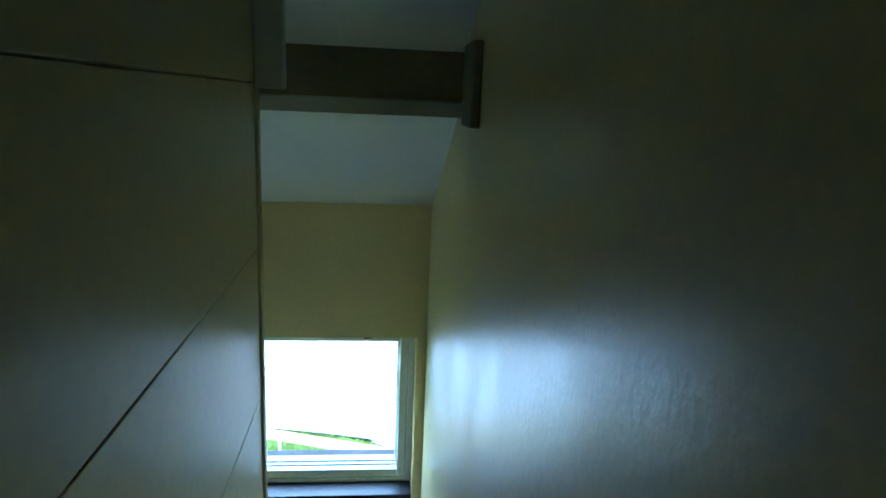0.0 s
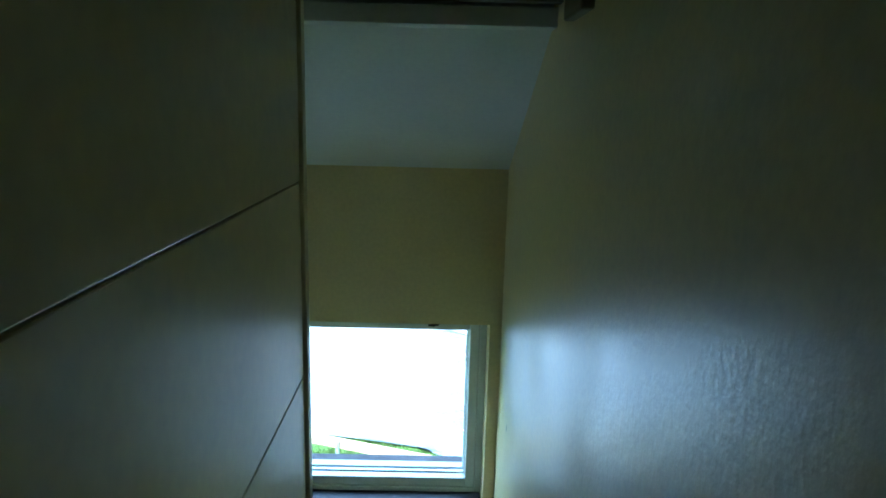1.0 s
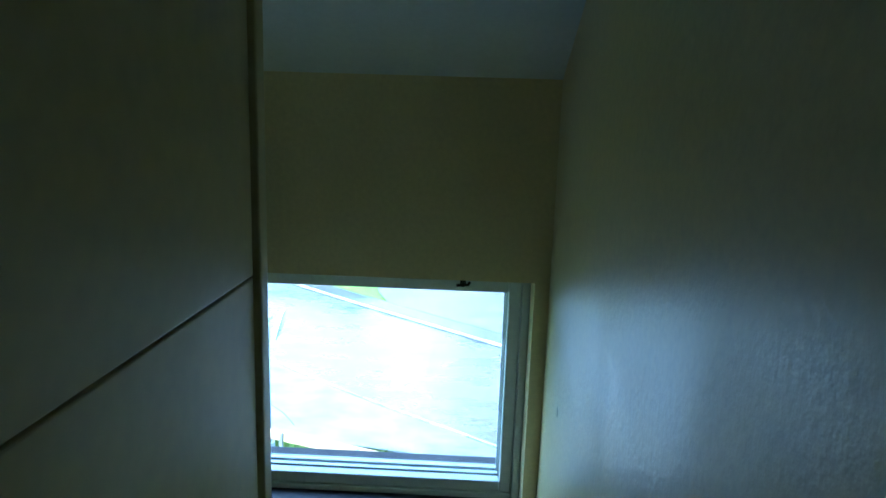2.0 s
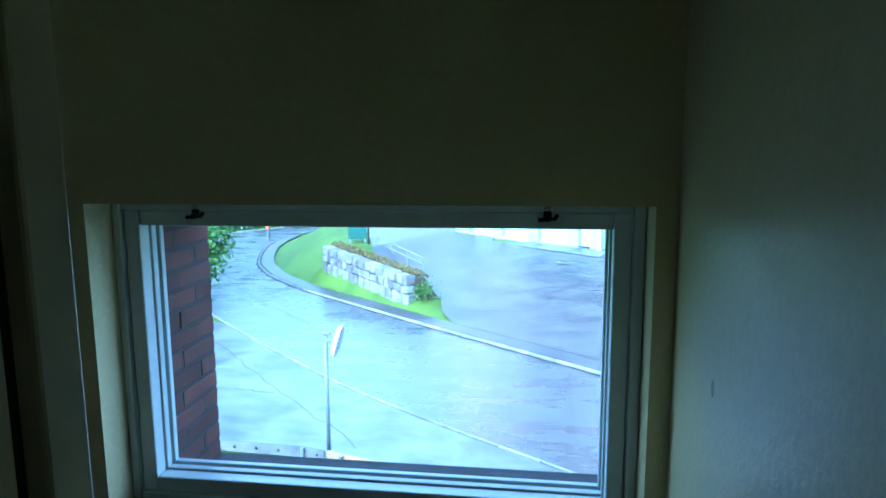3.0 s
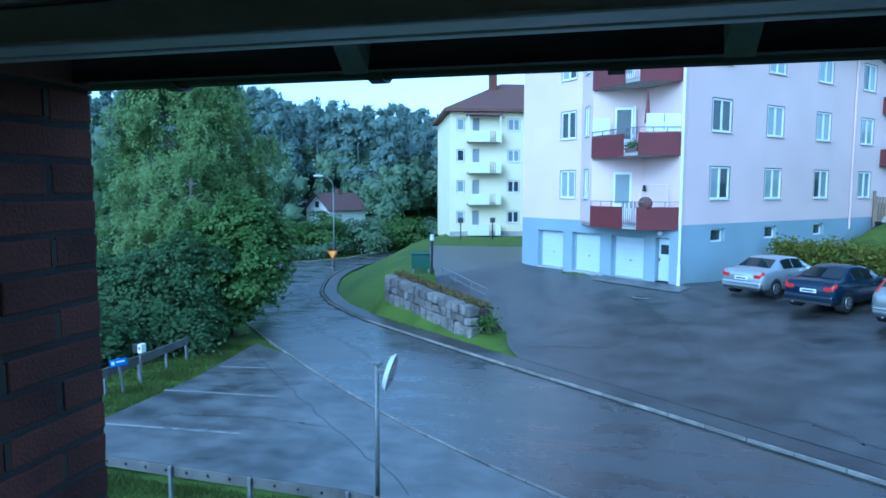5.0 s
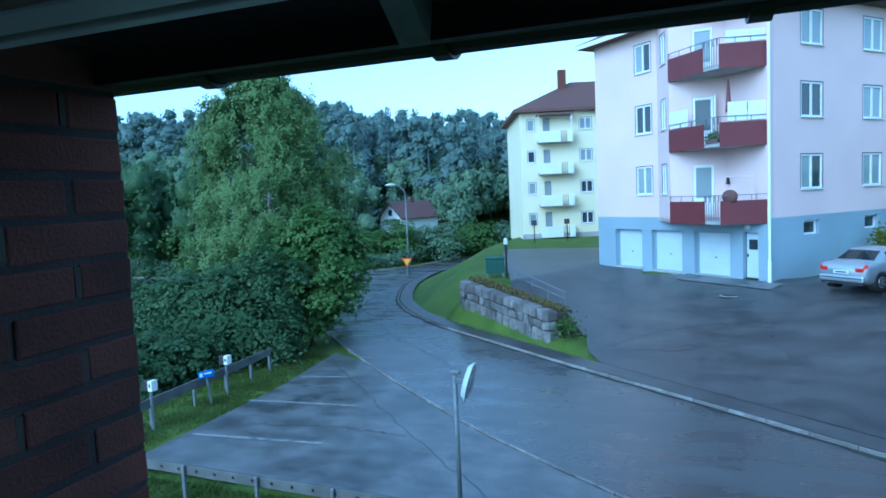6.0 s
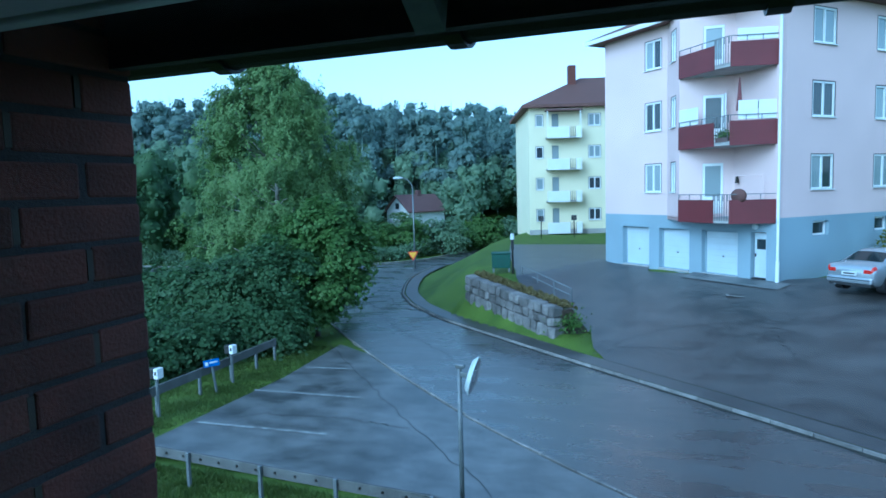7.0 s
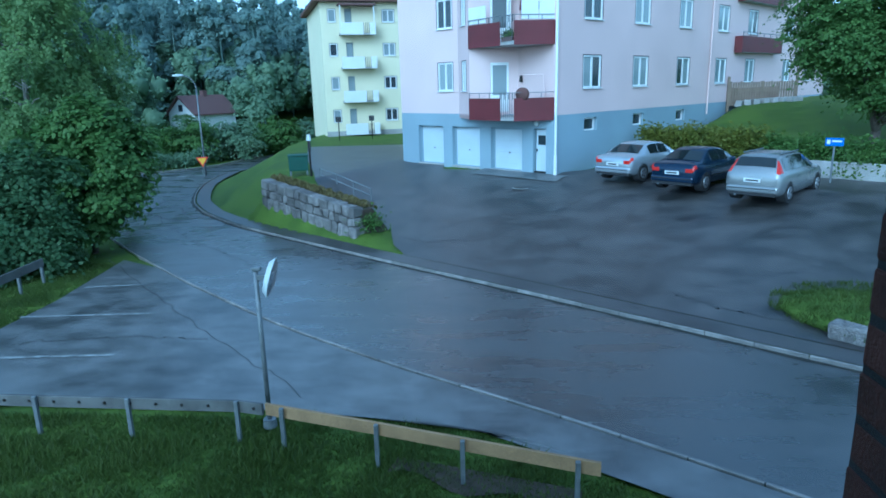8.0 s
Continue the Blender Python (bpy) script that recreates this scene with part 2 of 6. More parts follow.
def cyl(bm, p, q, r0, r1=None, seg=12):
    """A closed round bar from p to q."""
    p, q = Vector(p), Vector(q)
    m = Matrix.Translation((p + q) / 2) @ (q - p).to_track_quat("Z", "Y").to_matrix().to_4x4()
    bmesh.ops.create_cone(bm, cap_ends=True, segments=seg, radius1=r0, radius2=r0 if r1 is None else r1, depth=(q - p).length, matrix=m)
    return bm


def prism(bm, outline, lift, m=None):
    """A flat outline raised along z by lift."""
    a = [bm.verts.new((x, y, 0)) for x, y in outline]
    b = [bm.verts.new((x, y, lift)) for x, y in outline]
    bm.faces.new(a[::-1])
    bm.faces.new(b)
    for i in range(len(a)):
        bm.faces.new((a[i], a[(i + 1) % len(a)], b[(i + 1) % len(a)], b[i]))
    if m:
        bmesh.ops.transform(bm, matrix=m, verts=a + b)
    return bm


def part(name, bm, material, parent=None, label="", smooth=False):
    """Links a bmesh as one mesh object under a thing."""
    bmesh.ops.recalc_face_normals(bm, faces=bm.faces)
    me = bpy.data.meshes.new(name)
    bm.to_mesh(me)
    bm.free()
    me.materials.append(material)
    if smooth:
        for f in me.polygons:
            f.use_smooth = True
    ob = new(name, me)
    ob.parent = parent
    return tagged(ob, label)


def bx(name, material, parent, *corner, bevel=0.0, m=None, label=""):
    return part(name, box(bmesh.new(), *corner, bevel=bevel, m=m), material, parent, label)


def thing(name, m, label, category, group="", kind=""):
    """An Empty at a thing's base, which carries its parts."""
    ob = new(name)
    ob.empty_display_size = 0.2
    ob.matrix_world = m
    return tagged(ob, label, category, group, kind)


def mesh_np(name, verts, faces, material, parent=None):
    """A mesh from arrays; faces all have the same number of corners."""
    me = bpy.data.meshes.new(name)
    nf, k = faces.shape
    me.vertices.add(len(verts))
    me.vertices.foreach_set("co", np.asarray(verts, np.float32).ravel())
    me.loops.add(nf * k)
    me.loops.foreach_set("vertex_index", faces.astype(np.int32).ravel())
    me.polygons.add(nf)
    me.polygons.foreach_set("loop_start", np.arange(0, nf * k, k, dtype=np.int32))
    me.polygons.foreach_set("loop_total", np.full(nf, k, np.int32))
    me.update(calc_edges=True)
    me.materials.append(material)
    ob = new(name, me)
    ob.parent = parent
    return ob


def leaf_quads(rng, centres, size, flat=0.5, droop=0.0, ratio=0.6):
    """Small pointed leaves round the given places: arrays of corners and faces."""
    n = len(centres)
    a = rng.normal(size=(n, 3))
    a[:, 2] = a[:, 2] * flat - droop
    a /= np.linalg.norm(a, axis=1, keepdims=True)
    b = np.cross(a, rng.normal(size=(n, 3)))
    b /= np.linalg.norm(b, axis=1, keepdims=True) + 1e-9
    s = size * rng.uniform(0.6, 1.35, (n, 1))
    c = np.stack([centres - a * s, centres + b * s * ratio, centres + a * s, centres - b * s * ratio], 1)
    return c.reshape(-1, 3), np.arange(4 * n).reshape(n, 4)


# ---- lie of the land ----
KERB = [(16.0, 2.3), (7.2, 10.4), (1.2, 15.75), (-3.4, 19.75), (-6.4, 22.5), (-9.9, 25.7), (-12.9, 29.3), (-15.2, 33.3), (-16.6, 36.8), (-18.0, 41.0), (-18.9, 45.0), (-19.6, 50.0)]
LEFT = [(12.0, -0.6), (4.47, 6.46), (1.34, 8.85), (-1.3, 10.7), (-4.3, 13.1), (-8.3, 17.0), (-12.6, 21.6), (-14.9, 24.5), (-17.6, 29.0), (-20.2, 33.5), (-22.5, 38.0), (-24.6, 43.0), (-26.0, 47.0)]
P0, WDIR, GDIR = np.array((3.72, 27.86)), np.array((-0.735, 0.678)), np.array((0.678, 0.735))


def spline(points, n):
    """n points evenly along a smooth line through points."""
    p = np.array(points, float)
    d = np.r_[0, np.cumsum(np.linalg.norm(np.diff(p, axis=0), axis=1))]
    s = np.linspace(0, d[-1], n)
    q = np.stack([np.interp(s, d, p[:, 0]), np.interp(s, d, p[:, 1])], 1)
    for _ in range(6):
        q[1:-1] = (q[:-2] + 2 * q[1:-1] + q[2:]) / 4
    return q


KERB_S, LEFT_S = spline(KERB, 130), spline(LEFT, 130)


def kerb_dist(x, y):
    """Distance from the kerb line, positive on the car park's side."""
    q = np.stack([np.ravel(x), np.ravel(y)], 1)
    best, sign = np.full(len(q), 1e9), np.ones(len(q))
    for a, b in zip(KERB_S[:-1], KERB_S[1:]):
        d = b - a
        t = np.clip(((q - a) @ d) / (d @ d), 0, 1)
        off = q - a - t[:, None] * d
        r = np.hypot(off[:, 0], off[:, 1])
        near = r < best
        best = np.where(near, r, best)
        sign = np.where(near, np.sign(d[1] * off[:, 0] - d[0] * off[:, 1]), sign)
    return (best * sign).reshape(np.shape(x))


def smooth(a):
    a = np.clip(a, 0, 1)
    return a * a * (3 - 2 * a)


def height(x, y):
    """Height of the ground: a road that falls gently away, a car park and lawns that climb from its kerb, a wooded hill behind."""
    x, y = np.asarray(x, float), np.asarray(y, float)
    road = 1.03 - 0.026 * np.clip(y, -20, 56)
    s = kerb_dist(x, y)
    wide = 10.3 - 7.9 * smooth((-3.2 - x) / 4.0)
    wide = wide + 2.2 * smooth((y - 31) / 8) * smooth((-8 - x) / 4)
    up = np.clip((s - 1.0) / wide, 0, 1) * (1 - smooth((y - 44) / 6) * (1 - smooth((x + 17) / 3.5)))
    z = road + (2.1 - road) * up
    u, v = (x - P0[0]) * WDIR[0] + (y - P0[1]) * WDIR[1], (x - P0[0]) * GDIR[0] + (y - P0[1]) * GDIR[1]
    z = z + np.where(s > 2, smooth((-u - 0.2) / 0.6) * (0.55 * smooth((v - 5.3) / 0.5) + 2.0 * smooth((v - 7.5) / 12)), 0)
    ax, ay, bx0, by0 = -9.0, 26.9, -4.05, 22.25          # a berm of grass up against the granite wall
    t = np.clip(((x - ax) * (bx0 - ax) + (y - ay) * (by0 - ay)) / ((bx0 - ax) ** 2 + (by0 - ay) ** 2), 0, 1)
    dx, dy = x - ax - t * (bx0 - ax), y - ay - t * (by0 - ay)
    z = z + (0.93 - 0.62 * t) * np.exp(-(dx ** 2 + dy ** 2) / np.where(dx * 0.685 + dy * 0.729 > 0, 0.5, 1.3)) * smooth((s - 0.75) / 0.7)
    hill = smooth((y - 62 + 0.25 * x) / 70) * 5.0 + smooth((-x - 30) / 60) * 1.0
    return z + np.where(s < 12, hill, hill * smooth((y - 70) / 30)) - 0.9 * smooth((-12.6 - x) / 8) * smooth((40 - y) / 20)


def at_ground(x, y):
    return float(height(np.array([x]), np.array([y]))[0])


def strip(name, a, b, cross, lift, material, parent=None):
    """A surface between two lines of points, draped on the land."""
    t = np.linspace(0, 1, cross)
    p = a[:, None] * (1 - t)[None, :, None] + b[:, None] * t[None, :, None]
    z = height(p[..., 0], p[..., 1]) + lift
    v = np.concatenate([p, z[..., None]], 2).reshape(-1, 3)
    i = np.arange(len(a) * cross).reshape(len(a), cross)
    f = np.stack([i[:-1, :-1], i[1:, :-1], i[1:, 1:], i[:-1, 1:]], -1).reshape(-1, 4)
    ob = mesh_np(name, v, f, material, parent)
    for poly in ob.data.polygons:
        poly.use_smooth = True
    return ob


def offset(line, d):
    """A line moved sideways by d, positive towards the car park."""
    t = np.gradient(line, axis=0)
    t /= np.linalg.norm(t, axis=1, keepdims=True)
    return line + d * np.stack([t[:, 1], -t[:, 0]], 1)


# ---- ground ----
def graded(lo, hi, near_lo, near_hi, step):
    out = list(np.arange(near_lo, near_hi + 1e-6, step))
    d, x = step, near_hi
    while x < hi:
        d *= 1.25
        x += d
        out.append(x)
    d, x = step, near_lo
    while x > lo:
        d *= 1.25
        x -= d
        out.insert(0, x)
    return np.array(out)


def ground_sheet():
    gx, gy = graded(-900, 900, -28, 22, 0.5), graded(-300, 1500, 0.2, 56, 0.5)
    X, Y = np.meshgrid(gx, gy, indexing="ij")
    Z = height(X, Y) - 0.07
    rng = np.random.default_rng(3)
    Z += 0.02 * rng.normal(size=Z.shape)
    i = np.arange(X.size).reshape(X.shape)
    f = np.stack([i[:-1, :-1], i[1:, :-1], i[1:, 1:], i[:-1, 1:]], -1).reshape(-1, 4)
    ob = mesh_np("ground", np.stack([X, Y, Z], 2).reshape(-1, 3), f, M_GRASS)
    for p in ob.data.polygons:
        p.use_smooth = True
    return tagged(ob, "wet green lawn ground sloping round the road", "ground", kind="structure")


ground_sheet()
road = strip("road", KERB_S, LEFT_S, 14, 0.0, M_ASPHALT)
tagged(road, "wet dark asphalt road bending between car parks", "road", kind="structure")
cross_road = strip("road_far", spline([(-62, 40), (-40, 44.5), (-26.6, 49.6), (-24, 52), (-22.4, 57), (-21, 66), (-17, 80)], 60),
                   spline([(-62, 34), (-42, 38.5), (-26, 43), (-19.4, 45.5), (-18.8, 52), (-18.2, 64), (-14.5, 80)], 60), 8, 0.012, M_ASPHALT)
tagged(cross_road, "wet asphalt cross road at the junction", "road", kind="structure")
pav = strip("pavement", offset(KERB_S, 0.12), offset(KERB_S, 0.85), 4, 0.06, M_LOT)
tagged(pav, "narrow wet asphalt pavement behind the kerb", "pavement", kind="structure")

# the lower car park with its marked bays
rim_t, rim_k = np.linspace(0, 1, 46), [0, 0.1, 0.16, 0.26, 0.5, 0.8, 1]
park = strip("car_park", offset(LEFT_S, -0.1)[16:62], np.stack([np.interp(rim_t, rim_k, [4.8, 2.0, 0.0, -3.0, -10.75, -11.0, -11.7]),
             np.interp(rim_t, rim_k, [4.9, 7.0, 8.35, 8.85, 9.2, 15.2, 19.8])], 1), 14, 0.008, M_PARK)
tagged(park, "worn wet asphalt parking area beside the road", "car park", kind="structure")
# the upper car park, climbing to the garages
lot = strip("car_park_upper", offset(spline([*KERB[:3], (-2.9, 19.3)], 60), 1.0), np.stack([np.interp(np.linspace(0, 1, 60), [0, 0.2, 0.46, 0.56, 1], [26.0, 15.6, 7.9, 4.1, -1.5]),
            np.interp(np.linspace(0, 1, 60), [0, 0.2, 0.46, 0.56, 1], [16.0, 23.3, 30.4, 28.2, 31.8])], 1), 26, 0.02, M_LOT)
tagged(lot, "dark wet asphalt yard in front of the garages", "car park", kind="structure")
near = np.stack([np.interp(np.linspace(0, 1, 30), [0, 0.15, 0.3, 0.42, 0.7, 1], [-3.0, -5.2, -6.9, -7.5, -9.5, -11.5]), np.interp(np.linspace(0, 1, 30), [0, 0.15, 0.3, 0.42, 0.7, 1], [22.9, 25.4, 27.4, 29.6, 36, 44])], 1)
far = np.stack([np.linspace(-1.4, -2.0, 30), np.linspace(31.0, 44.5, 30)], 1)
lot2 = strip("car_park_far", np.vstack([[(-2.15, 19.95)], [(-2.7, 21.2)], near]), np.vstack([[(-1.2, 30.0)], [(-1.3, 30.5)], far]), 16, 0.026, M_LOT)
tagged(lot2, "wet asphalt drive running on past the garages", "car park", kind="structure")


def along(line, width, thick, lift, gap, material, parent, name, bevel=0.012):
    """Stones laid end to end along a line, each its own piece."""
    d = np.r_[0, np.cumsum(np.linalg.norm(np.diff(line, axis=0), axis=1))]
    n = int(d[-1] / gap)
    proto = part(name, box(bmesh.new(), -gap / 2 + 0.008, -width / 2, -thick, gap / 2 - 0.008, width / 2, 0, bevel), material, parent)
    for k in range(n):
        s = (k + 0.5) * gap
        x, y = np.interp(s, d, line[:, 0]), np.interp(s, d, line[:, 1])
        x2, y2 = np.interp(s + 0.2, d, line[:, 0]), np.interp(s + 0.2, d, line[:, 1])
        ob = proto if k == 0 else new(name, proto.data)
        ob.parent = parent
        dz = (at_ground(x2, y2) - at_ground(x, y)) / 0.2
        ob.matrix_world = Matrix.Translation((x, y, at_ground(x, y) + lift)) @ Matrix.Rotation(math.atan2(y2 - y, x2 - x), 4, "Z") @ Matrix.Rotation(-math.atan(dz) + random.uniform(-0.004, 0.004), 4, "Y")


kerb = thing("kerb", Matrix(), "pale granite kerb stones along the pavement", "kerb", kind="structure")
along(KERB_S[6:], 0.06, 0.25, 0.085, 1.0, M_KERB, kerb, "kerb_stone")
edging = thing("edging", Matrix(), "flush pale edging stones between road and parking", "edging", kind="structure")
along(LEFT_S[2:84], 0.06, 0.2, 0.016, 1.0, M_KERB, edging, "edging_stone")
# dark strip with a wavy outer edge along the foot of the kerb
gutter_wave = 0.03 * np.sin(np.arange(len(KERB_S) - 6) * 1.7)[:, None]
gutter_band = strip("gutter_strip", offset(KERB_S[6:], -0.05), offset(KERB_S[6:], -0.18) + gutter_wave, 2, 0.005, M_GUTTER)
tagged(gutter_band, "dark gutter strip at the foot of the kerb", "gutter strip", kind="structure")
kerb2 = thing("kerb_far", Matrix(), "pale kerb along the far side of the junction", "kerb", kind="structure")
along(spline([(-50, 42.4), (-40, 44.9), (-26.7, 50.0), (-24.3, 52.2), (-22.7, 57), (-21.4, 66)], 40), 0.16, 0.25, 0.12, 2.0, M_KERB, kerb2, "kerb_stone")

for x0, x1, y0 in ((-10.6, -7.2, 11.05), (-11.0, -7.75, 13.75), (-11.0, -9.4, 16.4)):
    a = np.stack([np.linspace(x0, x1, 12), np.full(12, y0 - 0.05) + np.linspace(0, 0.22, 12)], 1)
    tagged(strip("parking_line", a, a + (0, 0.1), 2, 0.02, M_LINE), "worn white painted parking bay line", "road marking", "parking bay lines", "structure")
for k in range(3):
    a = np.stack([np.linspace(-23.6 + k * 1.15, -23.0 + k * 1.15, 4), np.full(4, 46.3 + k * 0.55)], 1)
    tagged(strip("give_way_mark", a, a + (0.1, 0.5), 2, 0.03, M_LINE), "white painted give-way dash on the asphalt", "road marking", "give-way dashes", "structure")


def crack(points, wide, lift):
    a = spline(points, 40)
    rng = np.random.default_rng(len(points))
    a = a + rng.normal(size=a.shape) * 0.05
    tagged(strip("asphalt_seam", a, offset(a, wide), 2, lift, M_PATCH), "dark crooked seam in the wet asphalt", "asphalt seam", "asphalt seams", "structure")


crack([(-1.9, 21.2), (0.5, 20.7), (2.9, 22.3), (4.6, 24.6)], 0.045, 0.026)
crack([(2.9, 22.3), (3.1, 20.4), (3.4, 19.1)], 0.035, 0.027)
crack([(-17.4, 33.0), (-15.2, 32.0), (-14.0, 29.6), (-12.6, 28.1), (-11.0, 27.2)], 0.06, 0.006)
crack([(-12.6, 20.3), (-8.5, 15.6), (-5.2, 11.9), (-2.7, 9.4)], 0.025, 0.014)
crack([(6.9, 12.9), (6.0, 13.6), (5.0, 15.0)], 0.045, 0.026)
crack([(-2.6, 20.6), (-1.2, 22.6), (1.4, 23.4), (3.6, 22.0)], 0.05, 0.026)
crack([(-16.6, 36.5), (-17.5, 34.6), (-16.6, 31.2), (-14.6, 28.6), (-13.2, 27.6)], 0.10, 0.006)
crack([(-15.9, 30.6), (-13.5, 26.5), (-10.4, 22.6), (-6.8, 18.8)], 0.03, 0.006)
crack([(-9.8, 12.0), (-7.4, 12.4), (-5.6, 12.2)], 0.03, 0.014)
drain = thing("drain_cover", Matrix.Translation((2.1, 26.6, at_ground(2.1, 26.6) + 0.02)), "small dark iron drain cover in the asphalt", "drain cover")
part("cover", cyl(bmesh.new(), (0, 0, 0), (0, 0, 0.02), 0.3, seg=20), M_IRON, drain)
part("rim", cyl(bmesh.new(), (0, 0, 0), (0, 0, 0.012), 0.36, seg=20), M_CONC, drain)
apron = strip("apron", np.stack([P0 + WDIR * k - GDIR * 0.9 for k in np.linspace(-0.6, 4.2, 12)]), np.stack([P0 + WDIR * k - GDIR * 0.02 for k in np.linspace(-0.6, 4.2, 12)]), 4, 0.05, M_PARK)
tagged(apron, "pale worn concrete apron before the garage", "apron", kind="structure")


# ---- the stairwell with its window ----
def setting(name, material, label, category, *corner, bevel=0.0):
    return tagged(bx(name, material, None, *corner, bevel=bevel), label, category, kind="structure")


YW, YB = -0.49, 0.17          # inner face of the window wall, outer face of the brick
XR, XL = 0.863, -1.5          # side walls
setting("wall_right", M_WALL, "cream gloss-painted stairwell wall with small stains", "wall", XR, -6.0, 4.4, XR + 0.2, YW, 9.2)
setting("wall_left", M_WALL, "cream painted stairwell wall", "wall", XL - 0.2, -6.0, 4.4, XL, YW, 9.2)
setting("wall_back", M_WALL, "cream painted stairwell wall", "wall", XL - 0.2, -6.2, 4.4, XR + 0.2, -6.0, 9.2)
setting("floor", M_FLOOR, "dark stone stair landing floor", "floor", XL - 0.2, -6.2, 4.3, XR + 0.2, YW, 4.4)
# window wall in four pieces round the recess, joined into one mesh
bm = bmesh.new()
RX0, RX1, RZ0, RZ1 = -0.80, 0.806, 5.33, 6.317
box(bm, XL - 0.2, YW, 4.3, RX0, -0.25, 7.6)
box(bm, RX1, YW, 4.3, XR + 0.2, -0.25, 7.6)
box(bm, RX0, YW, RZ1, RX1, -0.25, 7.6)
box(bm, RX0, YW, 4.3, RX1, -0.25, RZ0)
tagged(part("wall_window", bm, M_WALL), "cream painted wall with a recessed window", "wall", kind="structure")


def slab(name, material, label, y0, z0, y1, z1, thick, x0=XL - 0.2, x1=XR + 0.2):
    """A sloping ceiling between two heights."""
    b = bmesh.new()
    vs = [b.verts.new((x, y, z)) for x in (x0, x1) for y, z in ((y0, z0), (y1, z1), (y1, z1 + thick), (y0, z0 + thick))]
    for f in ((0, 1, 2, 3), (7, 6, 5, 4), (0, 4, 5, 1), (1, 5, 6, 2), (2, 6, 7, 3), (3, 7, 4, 0)):
        b.faces.new([vs[i] for i in f])
    return tagged(part(name, b, material), label, "ceiling", kind="structure")


slab("ceiling", M_CEIL, "pale grey painted sloping attic ceiling", -0.40, 7.024, -1.47, 7.575, 0.2)
slab("ceiling_upper", M_CEIL, "pale grey painted ceiling of the stair head", -1.62, 7.79, -3.4, 8.72, 0.2)
setting("ceiling_top", M_CEIL, "pale flat painted ceiling", "ceiling", XL - 0.2, -6.2, 8.70, XR + 0.2, -3.38, 8.9)
setting("trim_beam", M_CEIL, "narrow pale painted ceiling beam", "trim", XL, -1.55, 7.565, XR, -1.472, 7.622, bevel=0.004)
setting("trim_board", M_BOX, "brown board above the beam", "trim", XL, -1.62, 7.624, XR, -1.58, 7.95)
setting("trim_jamb", M_CEIL, "pale upright trim above the boarded wall", "trim", 0.2, -1.90, 7.64, 0.285, -1.84, 8.6, bevel=0.004)
tagged(bx("wall_box", M_BOX, None, 0.832, -2.0, 7.55, XR, -1.80, 7.80, bevel=0.006), "small brown boxed fitting on the stairwell wall", "wall box")
# unseen roof slabs, added to stop sky light leaking in between the ceilings
slab("roof_over_stairs", M_ROOF, "unseen tiled roof shutting sky light out of the stairwell", 0.36, 6.62, -3.6, 9.35, 0.25, -6.2, 6.2)
setting("roof_top", M_ROOF, "unseen tiled roof shutting sky light out of the stairwell", "roof", -6.2, -6.4, 9.35, 6.2, -3.55, 9.6)

# boarded wall beside the stair, its joints open
boards = thing("wall_boarded", Matrix(), "cream painted board wall with thin joints", "wall", kind="structure")
for z0, z1 in ((4.4, 5.631), (5.631, 6.137), (6.137, 6.643), (6.643, 7.149), (7.149, 7.655), (7.655, 8.62)):
    bx("board", M_PANEL, boards, 0.155, -6.0, z0 + 0.0015, 0.197, -1.895, z1 - 0.0015, bevel=0.003)
bx("backing", M_BLACK, boards, 0.10, -6.0, 4.4, 0.158, -1.90, 8.62)
bx("edge_gap", M_BLACK, boards, 0.10, -1.898, 4.4, 0.19, -1.882, 8.62)
bx("edge_trim", M_PANEL, boards, 0.10, -1.882, 4.4, 0.205, -1.845, 8.62, bevel=0.003)
bx("back_board", M_PANEL, boards, 0.06, -6.0, 4.4, 0.098, -1.845, 8.62)

# the window: frame, sash, sill, glass
win = thing("window_1", Matrix(), "white painted wooden window with a single sash", "window", kind="structure")
PX, PZ0, PZ1 = 0.72, 5.408, 6.24
for name, c in (("window_frame", (RX0 + 0.002, -0.37, RZ0, -PX - 0.052, -0.24, RZ1 - 0.002)), ("window_frame", (PX + 0.052, -0.37, RZ0, RX1 - 0.002, -0.24, RZ1 - 0.002)),
                ("window_frame", (-PX - 0.05, -0.365, PZ1 + 0.05, PX + 0.05, -0.24, RZ1 - 0.003)), ("window_frame", (-PX - 0.05, -0.365, RZ0, PX + 0.05, -0.24, PZ0 - 0.05))):
    bx(name, M_FRAME, win, *c, bevel=0.003)
for c in ((-PX - 0.05, -0.355, PZ0 - 0.048, -PX, -0.30, PZ1 + 0.048), (PX, -0.355, PZ0 - 0.048, PX + 0.05, -0.30, PZ1 + 0.048),
          (-PX + 0.001, -0.353, PZ1, PX - 0.001, -0.30, PZ1 + 0.048), (-PX + 0.001, -0.353, PZ0 - 0.048, PX - 0.001, -0.30, PZ0)):
    bx("sash_rail", M_FRAME, win, *c, bevel=0.005)
for k, (d0, d1, w) in enumerate(((-0.298, -0.272, 0.006), (-0.262, -0.24, 0.012))):
    for c in ((-PX - 0.04, d0, PZ0 - 0.03, -PX + w, d1, PZ1 + 0.04), (PX - w, d0, PZ0 - 0.03, PX + 0.04, d1, PZ1 + 0.04), (-PX + w, d0, PZ0 - 0.03, PX - w, d1, PZ0 + w), (-PX + w, d0, PZ1 + 0.012 - w * 0.4, PX - w, d1, PZ1 + 0.04)):
        bx("glazing_bead", M_FRAME, win, *c, bevel=0.003)
pane = bx("pane", M_CLEAR, win, -PX - 0.01, -0.2715, PZ0 - 0.01, PX + 0.01, -0.2655, PZ1 + 0.02, label="clear glass pane")
pane.visible_shadow = False
